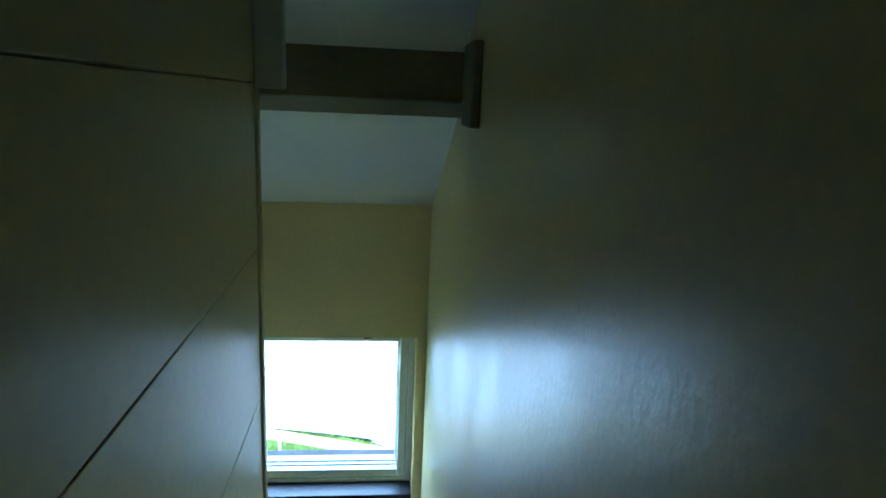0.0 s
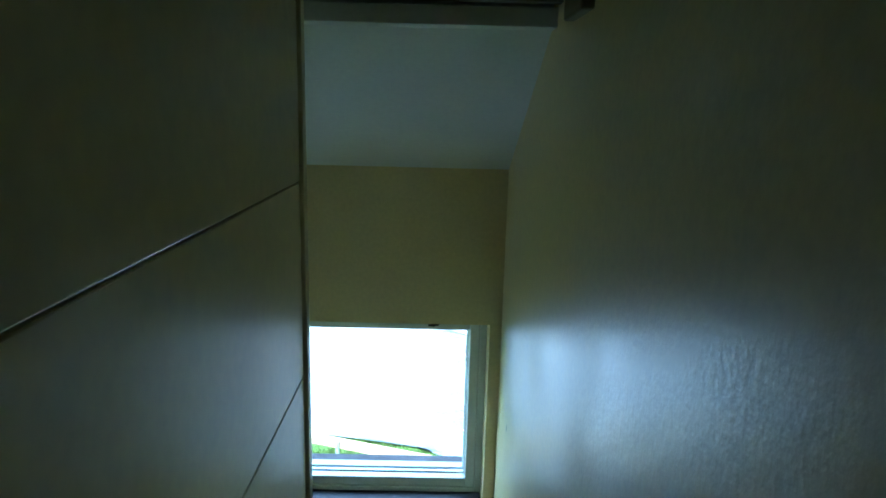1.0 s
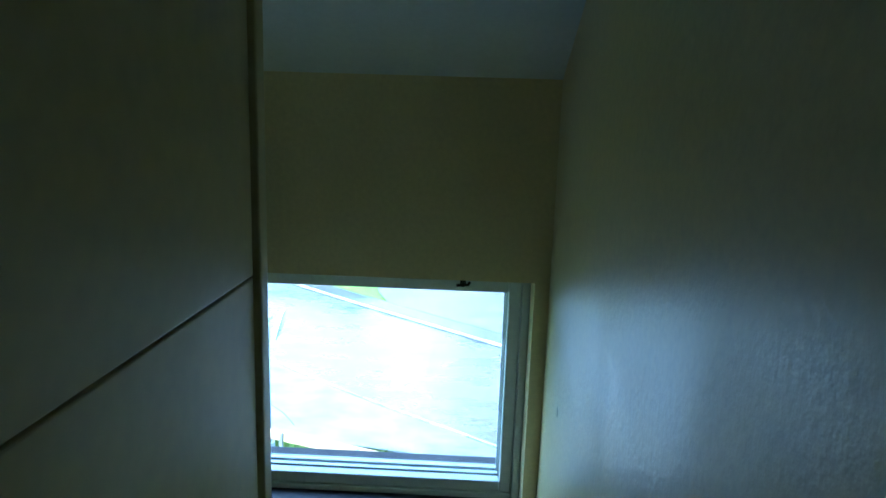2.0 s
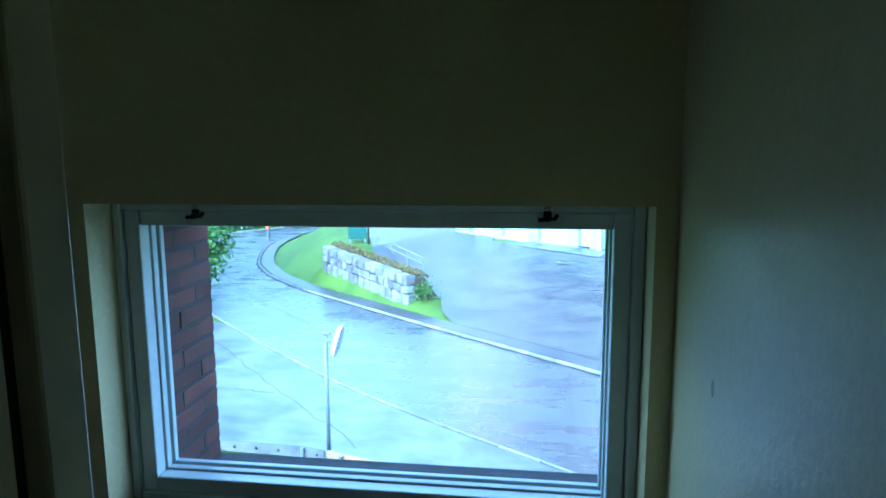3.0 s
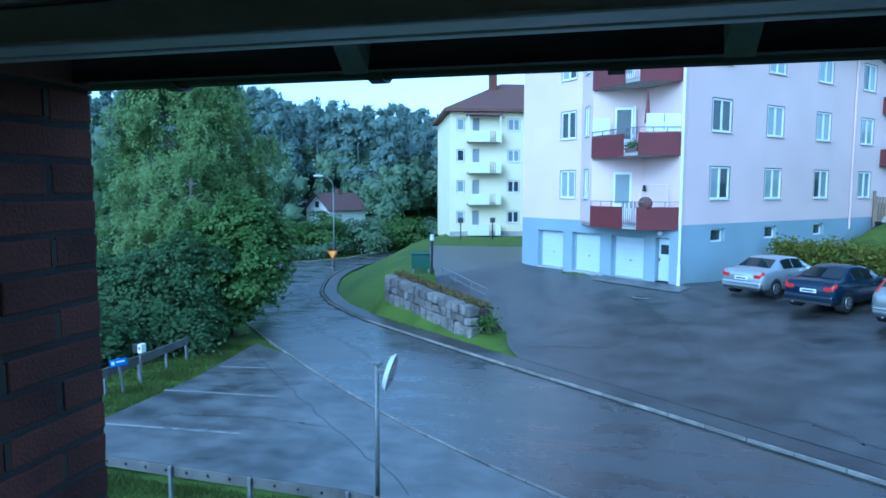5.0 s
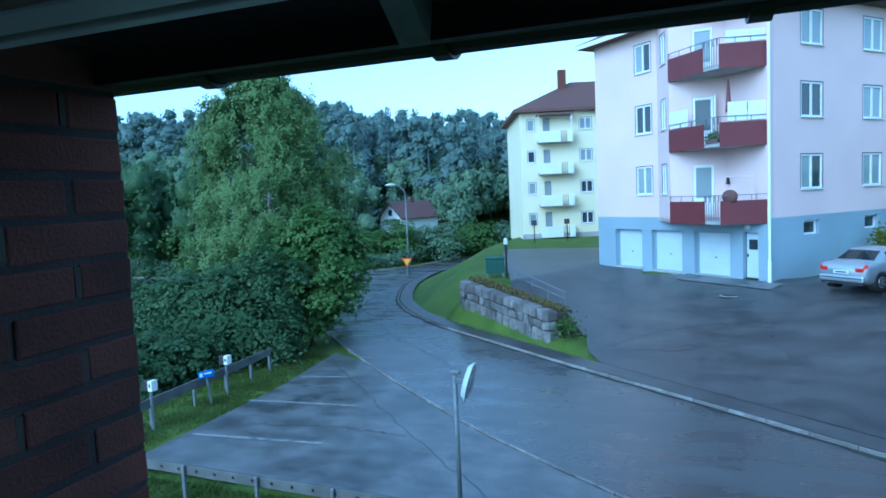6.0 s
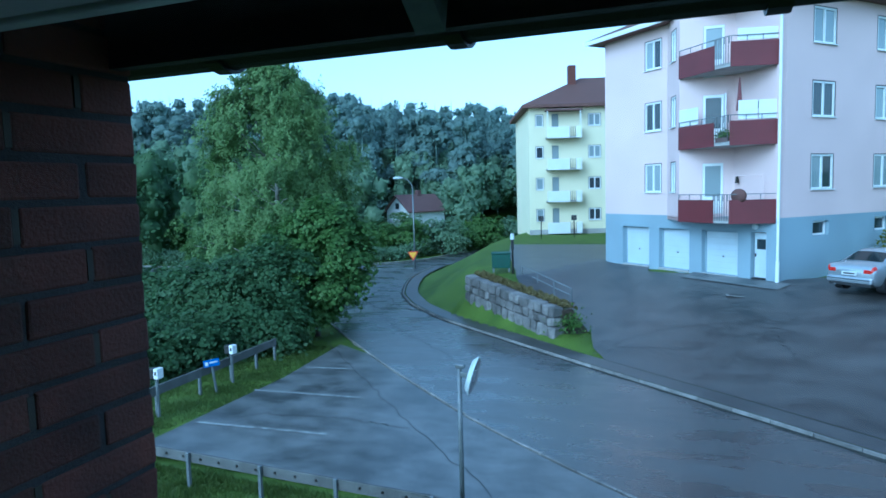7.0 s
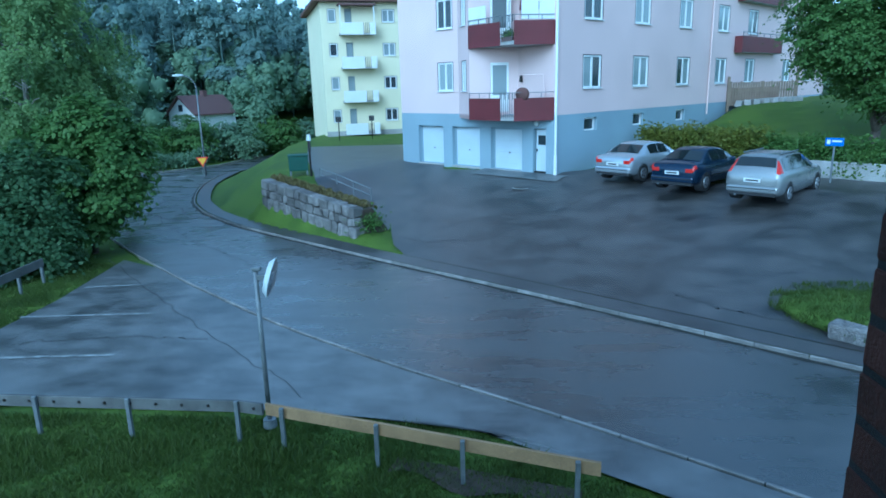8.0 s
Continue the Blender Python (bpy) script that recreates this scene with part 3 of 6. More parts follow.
bx("window_sill", M_SILL, win, RX0 + 0.005, -0.52, RZ0 - 0.03, RX1 - 0.005, -0.371, RZ0 + 0.012, bevel=0.006, label="dark window sill")
bx("outer_sill", M_STEEL, win, -0.77, -0.02, -0.003, 0.86, 0.39, 0.003, m=Matrix.Translation((0, -0.23, 5.325)) @ Matrix.Rotation(radians(-15), 4, "X"), label="sheet metal outer sill")


def latch(x):
    ob = thing("window_catch", Matrix.Translation((x, -0.357, 6.272)), "small dark iron window catch on the top rail", "window catch", "window catches")
    b = bmesh.new()
    box(b, -0.012, -0.008, -0.005, 0.012, 0.0, 0.038, 0.003)
    part("plate", b, M_IRON, ob)
    b = bmesh.new()
    cyl(b, (-0.026, -0.014, -0.004), (0.024, -0.014, 0.0), 0.006, 0.005, 8)
    cyl(b, (0.02, -0.014, -0.001), (0.028, -0.012, 0.012), 0.006, 0.006, 8)
    part("lever", b, M_IRON, ob)
    part("pivot", cyl(bmesh.new(), (0, -0.02, 0), (0, -0.002, 0), 0.009, seg=10), M_IRON, ob)


latch(-0.526)
latch(0.533)
for sx, sy, sz in ((XR, -0.862, 5.97),):
    b = bmesh.new()
    bmesh.ops.create_icosphere(b, subdivisions=2, radius=0.02, matrix=Matrix.Translation((sx, sy, sz)) @ Matrix.Diagonal((0.05, 0.6, 1, 1)))
    tagged(part("wall_stain", b, mat("brown_stain", (0.46, 0.41, 0.24), 0.5)), "small brown smudge on the painted wall", "stain", "wall smudges", "structure")

# the eave outside: dark boards, grey rafters, gutter
slab("eave_boards", M_DARKWOOD, "dark stained boards under the eave", -0.24, 6.62, 0.30, 6.36, 0.05, -6, 6)
setting("eave_fascia", M_DARKWOOD, "dark eave fascia board", "fascia", -6, 0.12, 6.285, 6, 0.145, 6.44)
setting("eave_blocking", M_DARKWOOD, "dark boards closing the wall under the eave", "blocking", -6, -0.24, 6.46, 6, -0.20, 6.75)
for x in (-0.135, 0.51):
    b = bmesh.new()
    prism(b, [(-0.20, 6.50), (0.10, 6.275), (0.118, 6.33), (0.11, 6.43), (-0.20, 6.575)], 0.045, Matrix.Translation((x - 0.022, 0, 0)) @ Matrix(((0, 0, 1, 0), (1, 0, 0, 0), (0, 1, 0, 0), (0, 0, 0, 1))))
    tagged(part("rafter_end", b, M_RAFTER), "grey painted rafter end under the eave", "rafter", "eave rafters", "structure")
gut = thing("gutter", Matrix(), "dark half-round metal gutter along the eave", "gutter", kind="structure")
b = bmesh.new()
ring = [(0.215 + 0.058 * math.cos(a), 6.345 + 0.062 * math.sin(a)) for a in np.linspace(math.pi, 2 * math.pi, 11)]
ring += [(0.215 + 0.053 * math.cos(a), 6.345 + 0.057 * math.sin(a)) for a in np.linspace(2 * math.pi, math.pi, 11)]
prism(b, ring, 12, Matrix.Translation((-6, 0, 0)) @ Matrix(((0, 0, 1, 0), (1, 0, 0, 0), (0, 1, 0, 0), (0, 0, 0, 1))))
part("trough", b, M_DARKWOOD, gut)
for x in np.arange(-3.3, 3.0, 0.455):
    b = bmesh.new()
    ring = [(0.215 + 0.066 * math.cos(a), 6.345 + 0.070 * math.sin(a)) for a in np.linspace(math.pi, 2 * math.pi, 11)]
    ring += [(0.215 + 0.060 * math.cos(a), 6.345 + 0.064 * math.sin(a)) for a in np.linspace(2 * math.pi, math.pi, 11)]
    prism(b, ring, 0.03, Matrix.Translation((x - 0.03, 0, 0)) @ Matrix(((0, 0, 1, 0), (1, 0, 0, 0), (0, 1, 0, 0), (0, 0, 0, 1))))
    part("bracket", b, M_IRON, gut)


# ---- the pink block of flats ----
def frame_at(origin, direction, z):
    """Pose whose x runs along direction, y into the building."""
    d = Vector((direction[0], direction[1], 0)).normalized()
    n = Vector((-d.y, d.x, 0))
    return Matrix(((d.x, n.x, 0, origin[0]), (d.y, n.y, 0, origin[1]), (0, 0, 1, z), (0, 0, 0, 1)))


def wall_with_holes(name, material, parent, m, x0, x1, z0, z1, holes, thick=0.3):
    """A wall along local x with openings cut right through, one mesh."""
    xs = sorted({x0, x1, *(h[0] for h in holes), *(h[1] for h in holes)})
    zs = sorted({z0, z1, *(h[2] for h in holes), *(h[3] for h in holes)})
    b = bmesh.new()
    solid = {}
    for i in range(len(xs) - 1):
        for k in range(len(zs) - 1):
            cx, cz = (xs[i] + xs[i + 1]) / 2, (zs[k] + zs[k + 1]) / 2
            solid[i, k] = not any(h[0] < cx < h[1] and h[2] < cz < h[3] for h in holes)
    cache = {}

    def vert(i, y, k):
        if (i, y, k) not in cache:
            cache[i, y, k] = b.verts.new((xs[i], y, zs[k]))
        return cache[i, y, k]
    for (i, k), s in solid.items():
        if not s:
            continue
        for y in (0, thick):
            b.faces.new([vert(i, y, k), vert(i + 1, y, k), vert(i + 1, y, k + 1), vert(i, y, k + 1)])
        for di, dk, e in ((-1, 0, ((i, k), (i, k + 1))), (1, 0, ((i + 1, k), (i + 1, k + 1))), (0, -1, ((i, k), (i + 1, k))), (0, 1, ((i, k + 1), (i + 1, k + 1)))):
            if not solid.get((i + di, k + dk), False):
                (a, c), (d, f) = e
                b.faces.new([vert(a, 0, c), vert(d, 0, f), vert(d, thick, f), vert(a, thick, c)])
    b.transform(m)
    return part(name, b, material, parent)


def flat_window(parent, m, x0, x1, z0, z1, leaves=2, y=0.06, curtain=True):
    """A casement window in an opening: dark surround, white frame and leaves, panes, sill."""
    w = new("window")
    w.parent = parent

    def ring(b, e, d, ya, yb):
        for c in ((x0 - e, ya, z0 - e, x0 + d, yb, z1 + e), (x1 - d, ya, z0 - e, x1 + e, yb, z1 + e), (x0 + d, ya, z1 - d, x1 - d, yb, z1 + e), (x0 + d, ya, z0 - e, x1 - d, yb, z0 + d)):
            box(b, *c)
        b.transform(m)
        return b
    part("surround", ring(bmesh.new(), 0.035, 0.0, y - 0.066, y + 0.02), M_SURROUND, w)
    fr = part("frame", ring(bmesh.new(), -0.002, 0.075, y - 0.05, y + 0.05), M_WHITE, w)
    step = (x1 - x0 - 0.15) / leaves
    for i in range(1, leaves):
        part("mullion", box(bmesh.new(), x0 + 0.075 + i * step - 0.05, y - 0.04, z0 + 0.075, x0 + 0.075 + i * step + 0.05, y + 0.05, z1 - 0.075, 0, m), M_WHITE, fr)
    drawn = random.random()
    for i in range(leaves):
        b = box(bmesh.new(), x0 + 0.075 + i * step, y + 0.01, z0 + 0.075, x0 + 0.075 + (i + 1) * step, y + 0.02, z1 - 0.075, m=m)
        part("pane", b, M_CURTAINED if curtain and (drawn < 0.5 or random.random() < 0.25) else M_PANE, w)
    part("sill", box(bmesh.new(), x0 - 0.05, y - 0.15, z0 - 0.045, x1 + 0.05, y - 0.07, z0 - 0.005, 0.008, m), M_WHITE, w)
    return w


M_CURTAINED = glass_mat("curtained_glass", (0.28, 0.32, 0.33), clear=False)
F_L = frame_at(P0, WDIR, 0) @ Matrix.Diagonal((1, 1, 1, 1))          # garage front: x runs away from the corner
if F_L.col[1].xy.dot(Vector(GDIR)) < 0:
    F_L = F_L @ Matrix.Diagonal((1, -1, 1, 1))
F_R = frame_at(P0, GDIR, 0)                                           # long side
if F_R.col[1].xy.dot(Vector(WDIR)) < 0:
    F_R = F_R @ Matrix.Diagonal((1, -1, 1, 1))
SILLS = (5.72, 8.67, 11.6)
LEN_L, LEN_R, ZB, ZBAND, ZTOP = 10.2, 36.0, 1.6, 4.62, 13.55
flats = thing("apartment_building", Matrix.Translation((*P0, 2.05)), "pink rendered block of flats with grey-blue base", "building")
PINV = Matrix.Translation((-P0[0], -P0[1], -2.05))
FL, FR = PINV @ F_L, PINV @ F_R

gar = ((1.9, 3.8), (4.5, 6.37), (7.02, 8.9))
holes = [(a, b, 2.08, 4.0) for a, b in gar] + [(0.55, 1.28, 2.05, 4.02)]
wall_with_holes("wall", M_BLUEGREY, flats, FL, 0, LEN_L, ZB, ZBAND, holes, 0.4)
wall_with_holes("wall", M_PINK, flats, FL, 5.86, LEN_L, ZBAND, ZTOP, [(6.24, 7.29, s, s + 1.36) for s in SILLS])


def between(p, q):
    """Pose along a wall from p to q on the garage front's plan, y into the building."""
    d = Vector((q[0] - p[0], q[1] - p[1], 0))
    length = d.length
    d.normalize()
    n = Vector((-d.y, d.x, 0))
    n = n if n.y > 0 else -n
    return FL @ Matrix(((d.x, n.x, 0, p[0]), (d.y, n.y, 0, p[1]), (0, 0, 1, 0), (0, 0, 0, 1))), length


BAY, NOSE, NOOK, END = (5.85, 0.0), (4.15, -1.05), (2.5, 0.45), (0.22, 0.12)      # canted bay, its nose, inner corner, end by the downpipe
CANT, cl = between(NOSE, BAY)
wall_with_holes("wall", M_PINK, flats, CANT, 0.0, cl, 4.45, ZTOP, [(0.55, 1.35, s, s + 1.36) for s in SILLS], 0.25)
REC, rl = between(NOOK, NOSE)
wall_with_holes("wall", M_PINK, flats, REC, 0.0, rl, ZBAND, ZTOP, [(0.42, 1.27, z, z + 2.2) for z in (4.75, 7.68, 10.61)], 0.25)
INNER, il = between(END, NOOK)
wall_with_holes("wall", M_PINK, flats, INNER, 0.0, il, ZBAND, ZTOP, [], 0.25)
bx("corner_pier", M_PINK, flats, 0.004, 0.004, ZBAND, 0.22, 0.297, ZTOP, m=FL)
part("bay_soffit", prism(bmesh.new(), [BAY, NOSE, NOOK, (2.5, 0.6), (5.85, 0.6)], 0.17, FL @ Matrix.Translation((0, 0, 4.44))), M_PINK, flats)
cols = (1.9, 6.2, 10.75, 15.55, 19.9, 26.5, 31)
holes = [(c, c + 1.45, s, s + 1.42) for c in cols for s in SILLS]
wall_with_holes("wall", M_PINK, flats, FR, 0.3, LEN_R, ZBAND, ZTOP, holes)
wall_with_holes("wall", M_BLUEGREY, flats, FR, 0.4, LEN_R, ZB, ZBAND - 0.004, [(c + 0.2, c + 1.25, 3.8, 4.4) for c in cols[:3]], 0.4)
bx("wall", M_PINK, flats, LEN_L - 0.3, 0.3, ZB, LEN_L, LEN_R, ZTOP, m=FL)
bx("wall", M_PINK, flats, 0, LEN_R - 0.3, ZB, LEN_L, LEN_R, ZTOP, m=FL)
for z in (4.62, 7.5, 10.45):
    bx("floor_slab", M_CONC, flats, 0.45, 1.1, z, LEN_L - 0.35, LEN_R - 0.35, z + 0.15, m=FL)
for c in cols:
    for s in SILLS:
        flat_window(flats, FR, c, c + 1.45, s, s + 1.42)
for c in cols[:3]:
    flat_window(flats, FR, c + 0.2, c + 1.25, 3.8, 4.4, 1, 0.2, False)
for s in SILLS:
    flat_window(flats, FL, 6.24, 7.29, s, s + 1.36)
    flat_window(flats, CANT, 0.55, 1.35, s, s + 1.36, 2)


def garage_door(x0, x1):
    d = new("garage_door")
    d.parent = flats
    b = bmesh.new()
    for i in range(7):
        z = 2.08 + i * 0.265
        box(b, x0 + 0.03, 0.28, z, x1 - 0.03, 0.32, z + 0.262, 0.003)
    b.transform(FL)
    leaf = part("leaf", b, M_DOORWHITE, d)
    part("handle", cyl(bmesh.new(), FL @ Vector(((x0 + x1) / 2, 0.26, 2.85)), FL @ Vector(((x0 + x1) / 2, 0.28, 2.85)), 0.04), M_IRON, leaf)
    b = bmesh.new()
    for c in ((x0 - 0.0, 0.22, 2.06, x0 + 0.05, 0.36, 4.0), (x1 - 0.05, 0.22, 2.06, x1, 0.36, 4.0), (x0 + 0.05, 0.22, 3.93, x1 - 0.05, 0.36, 4.0)):
        box(b, *c)
    b.transform(FL)
    part("frame", b, M_BLUEGREY, d)
    part("threshold", box(bmesh.new(), x0, -0.05, 1.98, x1, 0.36, 2.075, 0.01, FL), M_CONC, d)


for a, b_ in gar:
    garage_door(a, b_)
d = new("door")
d.parent = flats
part("leaf", box(bmesh.new(), 0.6, 0.2, 2.12, 1.24, 0.25, 3.98, 0.01, FL), M_DOORWHITE, d)
part("pane", box(bmesh.new(), 0.72, 0.185, 3.3, 1.12, 0.205, 3.72, 0.0, FL), M_PANE, d)
part("handle", box(bmesh.new(), 1.15, 0.15, 2.98, 1.19, 0.2, 3.12, 0.0, FL), M_IRON, d)
part("kick_mat", box(bmesh.new(), 0.6, 0.02, 2.07, 1.24, 0.19, 2.11, 0.0, FL), M_IRON, d)


def balcony(parent, m, x0, x1, zb, gaps, depth0, depth1, top=0.96, screens=()):
    """A balcony: slab, sheet-metal fronts, open middle with bars, handrail."""
    o = new("balcony")
    o.parent = parent
    part("slab", box(bmesh.new(), x0, depth0, zb, x1, depth1, zb + 0.16, 0.01, m), M_CONC, o)
    edges = [x0, *gaps, x1]
    for i in range(0, len(edges) - 1, 2):
        part("front_panel", box(bmesh.new(), edges[i], depth0 - 0.04, zb + 0.03, edges[i + 1], depth0 - 0.01, zb + top, 0.006, m), M_RED, o)
    b = bmesh.new()
    box(b, x0, depth0 - 0.045, zb + top + 0.2, x1, depth0 - 0.005, zb + top + 0.24)
    for x in np.linspace(x0 + 0.05, x1 - 0.05, 7):
        box(b, x - 0.015, depth0 - 0.04, zb + top - 0.02, x + 0.015, depth0 - 0.01, zb + top + 0.2)
    b.transform(m)
    part("handrail", b, M_STEEL, o)
    if gaps:
        b = bmesh.new()
        for x in np.linspace(gaps[0] + 0.06, gaps[1] - 0.06, 6):
            box(b, x - 0.012, depth0 - 0.035, zb + 0.16, x + 0.012, depth0 - 0.01, zb + top + 0.2)
        b.transform(m)
        part("railing", b, M_STEEL, o)
    for a, c, h in screens:
        part("screen", box(bmesh.new(), a, depth0 - 0.0, zb + top + 0.1, c, depth0 + 0.03, zb + top + h, 0.005, m), M_WHITE, o)
    return o


def corner_balcony(zb, screens=()):
    """A balcony bulging from the recess: slab, two sheet fronts, open middle with bars, handrail."""
    o = new("balcony")
    o.parent = flats
    up = FL @ Matrix.Translation((0, 0, zb))
    tip_l, tip_r = (1.95, -1.42), (1.2, -1.45)
    part("slab", prism(bmesh.new(), [(0.2, 0.1), tip_r, tip_l, (4.13, -1.06), (2.5, 0.44)], 0.16, up), M_CONC, o)
    runs = (((4.13, -1.08), tip_l), (tip_r, (0.16, 0.06)))
    for p, q in runs:
        m, n = between(p, q)
        m = m @ Matrix.Translation((0, 0, zb))
        part("front_panel", box(bmesh.new(), 0, -0.045, -0.02, n, -0.012, 0.95, 0.006, m), M_RED, o)
    for p, q in (runs[0], (tip_l, tip_r), runs[1]):
        m, n = between(p, q)
        m = m @ Matrix.Translation((0, 0, zb))
        b = bmesh.new()
        box(b, 0, -0.04, 1.16, n, -0.01, 1.19)
        for x in np.linspace(0.03, n - 0.03, 4):
            box(b, x - 0.012, -0.035, 0.9, x + 0.012, -0.012, 1.16)
        b.transform(m)
        part("handrail", b, M_STEEL, o)
        if q == tip_r:
            for x in np.linspace(0.08, n - 0.08, 6):
                part("bar", box(bmesh.new(), x - 0.01, -0.035, 0.1, x + 0.01, -0.012, 1.16, 0, m), M_STEEL, o)
    for side, a, c, h in screens:
        m, n = between(*runs[side])
        part("screen", box(bmesh.new(), a * n, 0.0, zb + 1.0, c * n, 0.02, zb + 1.0 + h, 0.005, m), M_WHITE, o)


corner_balcony(4.43)
corner_balcony(7.58, ((0, 0.0, 0.55, 0.72), (1, 0.18, 0.58, 0.74), (1, 0.6, 0.99, 0.74)))
corner_balcony(10.66, ((1, 0.15, 0.97, 0.45),))
for z in (4.45, 7.5, 10.45):
    o_ = balcony(flats, FR, 18.0, 24.6, z, (), -0.45, -0.02)
    part("side_panel", box(bmesh.new(), 17.96, -0.48, z - 0.01, 18.0, -0.02, z + 0.96, 0.004, FR), M_RED, o_)
for z in (4.75, 7.68, 10.61):
    d = new("balcony_door")
    d.parent = flats
    b = bmesh.new()
    for c in ((0.43, 0.0, z, 0.53, 0.1, z + 2.19), (1.16, 0.0, z, 1.26, 0.1, z + 2.19), (0.53, 0, z, 1.16, 0.1, z + 0.75), (0.53, 0, z + 2.07, 1.16, 0.1, z + 2.19)):
        box(b, *c)
    b.transform(REC)
    part("leaf", b, M_WHITE, d)
    part("pane", box(bmesh.new(), 0.53, 0.04, z + 0.75, 1.16, 0.06, z + 2.07, 0, REC), M_PANE if 7 < z < 8 else M_CURTAINED, d)
part("open_door", box(bmesh.new(), 0.36, -0.6, 7.7, 0.42, -0.02, 9.85, 0, REC), M_WHITE, flats, "white balcony door standing open")
for m, x, z in ((REC, 1.75, 9.0), (INNER, 0.85, 9.05), (INNER, 2.0, 6.05)):
    part("wall_lamp", cyl(bmesh.new(), m @ Vector((x, -0.12, z)), m @ Vector((x, -0.12, z + 0.3)), 0.09, 0.05, 10), M_IRON, flats)
b = bmesh.new()
bmesh.ops.create_icosphere(b, subdivisions=2, radius=0.13, matrix=FL @ Matrix.Translation((1.0, -0.1, 4.25)))
part("door_lamp", b, M_LAMPHEAD, flats, smooth=True)
b = bmesh.new()
cyl(b, FL @ Vector((-0.02, -0.09, 2.1)), FL @ Vector((-0.02, -0.09, 13.4)), 0.055)
cyl(b, FL @ Vector((-0.02, -0.09, 2.05)), FL @ Vector((-0.02, -0.09, 2.9)), 0.075)
part("downpipe", b, M_WHITE, flats)
part("downpipe", cyl(bmesh.new(), FR @ Vector((14.6, -0.09, 4.0)), FR @ Vector((14.6, -0.09, 13.4)), 0.05), M_PINK, flats)

# hipped roof with overhang
b = bmesh.new()
lo = [b.verts.new(FL @ Vector(p)) for p in ((-0.7, -0.7, 13.5), (LEN_L + 0.7, -0.7, 13.5), (LEN_L + 0.7, LEN_R + 0.7, 13.5), (-0.7, LEN_R + 0.7, 13.5))]
md = [b.verts.new(FL @ Vector(p)) for p in ((-0.7, -0.7, 13.72), (LEN_L + 0.7, -0.7, 13.72), (LEN_L + 0.7, LEN_R + 0.7, 13.72), (-0.7, LEN_R + 0.7, 13.72))]
hi = [b.verts.new(FL @ Vector(p)) for p in ((LEN_L / 2, 5.4, 16.3), (LEN_L / 2, LEN_R - 5.4, 16.3))]
b.faces.new(lo)
for i in range(4):
    b.faces.new((lo[i], lo[(i + 1) % 4], md[(i + 1) % 4], md[i]))
b.faces.new((md[0], md[1], hi[0]))
b.faces.new((md[2], md[3], hi[1]))
b.faces.new((md[1], md[2], hi[1], hi[0]))
b.faces.new((md[3], md[0], hi[0], hi[1]))
part("roof", b, M_ROOF, flats)
part("eave", box(bmesh.new(), -0.72, -0.76, 13.46, LEN_L + 0.76, -0.70, 13.68, 0.01, FL), M_WHITE, flats)

# things on the balconies
pot = thing("balcony_plant", flats.matrix_world @ FL @ Matrix.Translation((1.6, -1.35, 7.72)), "leafy green plant in a balcony box", "plant")
bx("planter", M_TERRA, pot, -0.3, -0.1, 0, 0.3, 0.1, 0.18, bevel=0.01)
rng = np.random.default_rng(5)
v, f = leaf_quads(rng, rng.normal(size=(220, 3)) * (0.2, 0.08, 0.1) + (0, 0, 0.28), 0.06)
mesh_np("leaves", v, f, L_HEDGE, pot)
par = thing("parasol", flats.matrix_world @ FL @ Matrix.Translation((1.15, -0.95, 7.74)), "closed dark red parasol on the balcony", "parasol")
part("canopy", cyl(bmesh.new(), (0, 0, 1.2), (0, 0, 2.5), 0.13, 0.03, 10), M_RED, par)
part("pole", cyl(bmesh.new(), (0, 0, 0), (0, 0, 1.25), 0.02, seg=8), M_STEEL, par)
swing = thing("swing_frame", flats.matrix_world @ FL @ Matrix.Translation((1.1, -0.45, 4.59)) @ Matrix.Rotation(radians(-45), 4, "Z") @ Matrix.Diagonal((0.8, 0.8, 1, 1)), "thin pink steel swing frame on the balcony", "swing seat")
for y in (-0.2, 0.2):
    for x in (-0.75, 0.75):
        part("leg", cyl(bmesh.new(), (x * 1.15, y, 0), (x * 0.9, 0, 1.75), 0.02, seg=8), M_PINK, swing)
part("crossbar", cyl(bmesh.new(), (-0.7, 0, 1.75), (0.7, 0, 1.75), 0.02, seg=8), M_PINK, swing)
pot2 = thing("round_planter", flats.matrix_world @ FL @ Matrix.Translation((1.05, -1.05, 4.59)) @ Matrix.Diagonal((0.8, 0.8, 1, 1)), "round dark brown planter on the balcony", "planter")
b = bmesh.new()
bmesh.ops.create_uvsphere(b, u_segments=16, v_segments=10, radius=0.36, matrix=Matrix.Translation((0, 0, 0.95)) @ Matrix.Diagonal((1.25, 0.6, 0.8, 1)))
part("bowl", b, M_TERRA, pot2, smooth=True)
part("stand", cyl(bmesh.new(), (0, 0, 0), (0, 0, 0.7), 0.12, 0.08, 10), M_IRON, pot2)

# ---- the yellow block behind ----
YD = np.array((1, 0.35)) / math.hypot(1, 0.35)
F_Y = frame_at((-12.5, 54.8), YD, 0)
yel = thing("apartment_building", Matrix.Translation((-12.5, 54.8, 2.2)), "yellow rendered block of flats with white balconies", "building")
FY = Matrix.Translation((12.5, -54.8, -2.2)) @ F_Y
YS = (3.22, 5.93, 8.65, 11.37)
hl = [(0.6, 1.25, s, s + 1.02) for s in YS] + [(5.15, 6.2, s, s + 1.02) for s in YS] + [(2.0, 2.6, s - 0.7, s + 1.1) for s in YS]
wall_with_holes("wall", M_YELLOW, yel, FY, 0, 14, 1.4, 13.0, hl)
bx("wall", M_YELLOW, yel, 0, 0.3, 1.4, 0.3, 12, 13.0, m=FY)
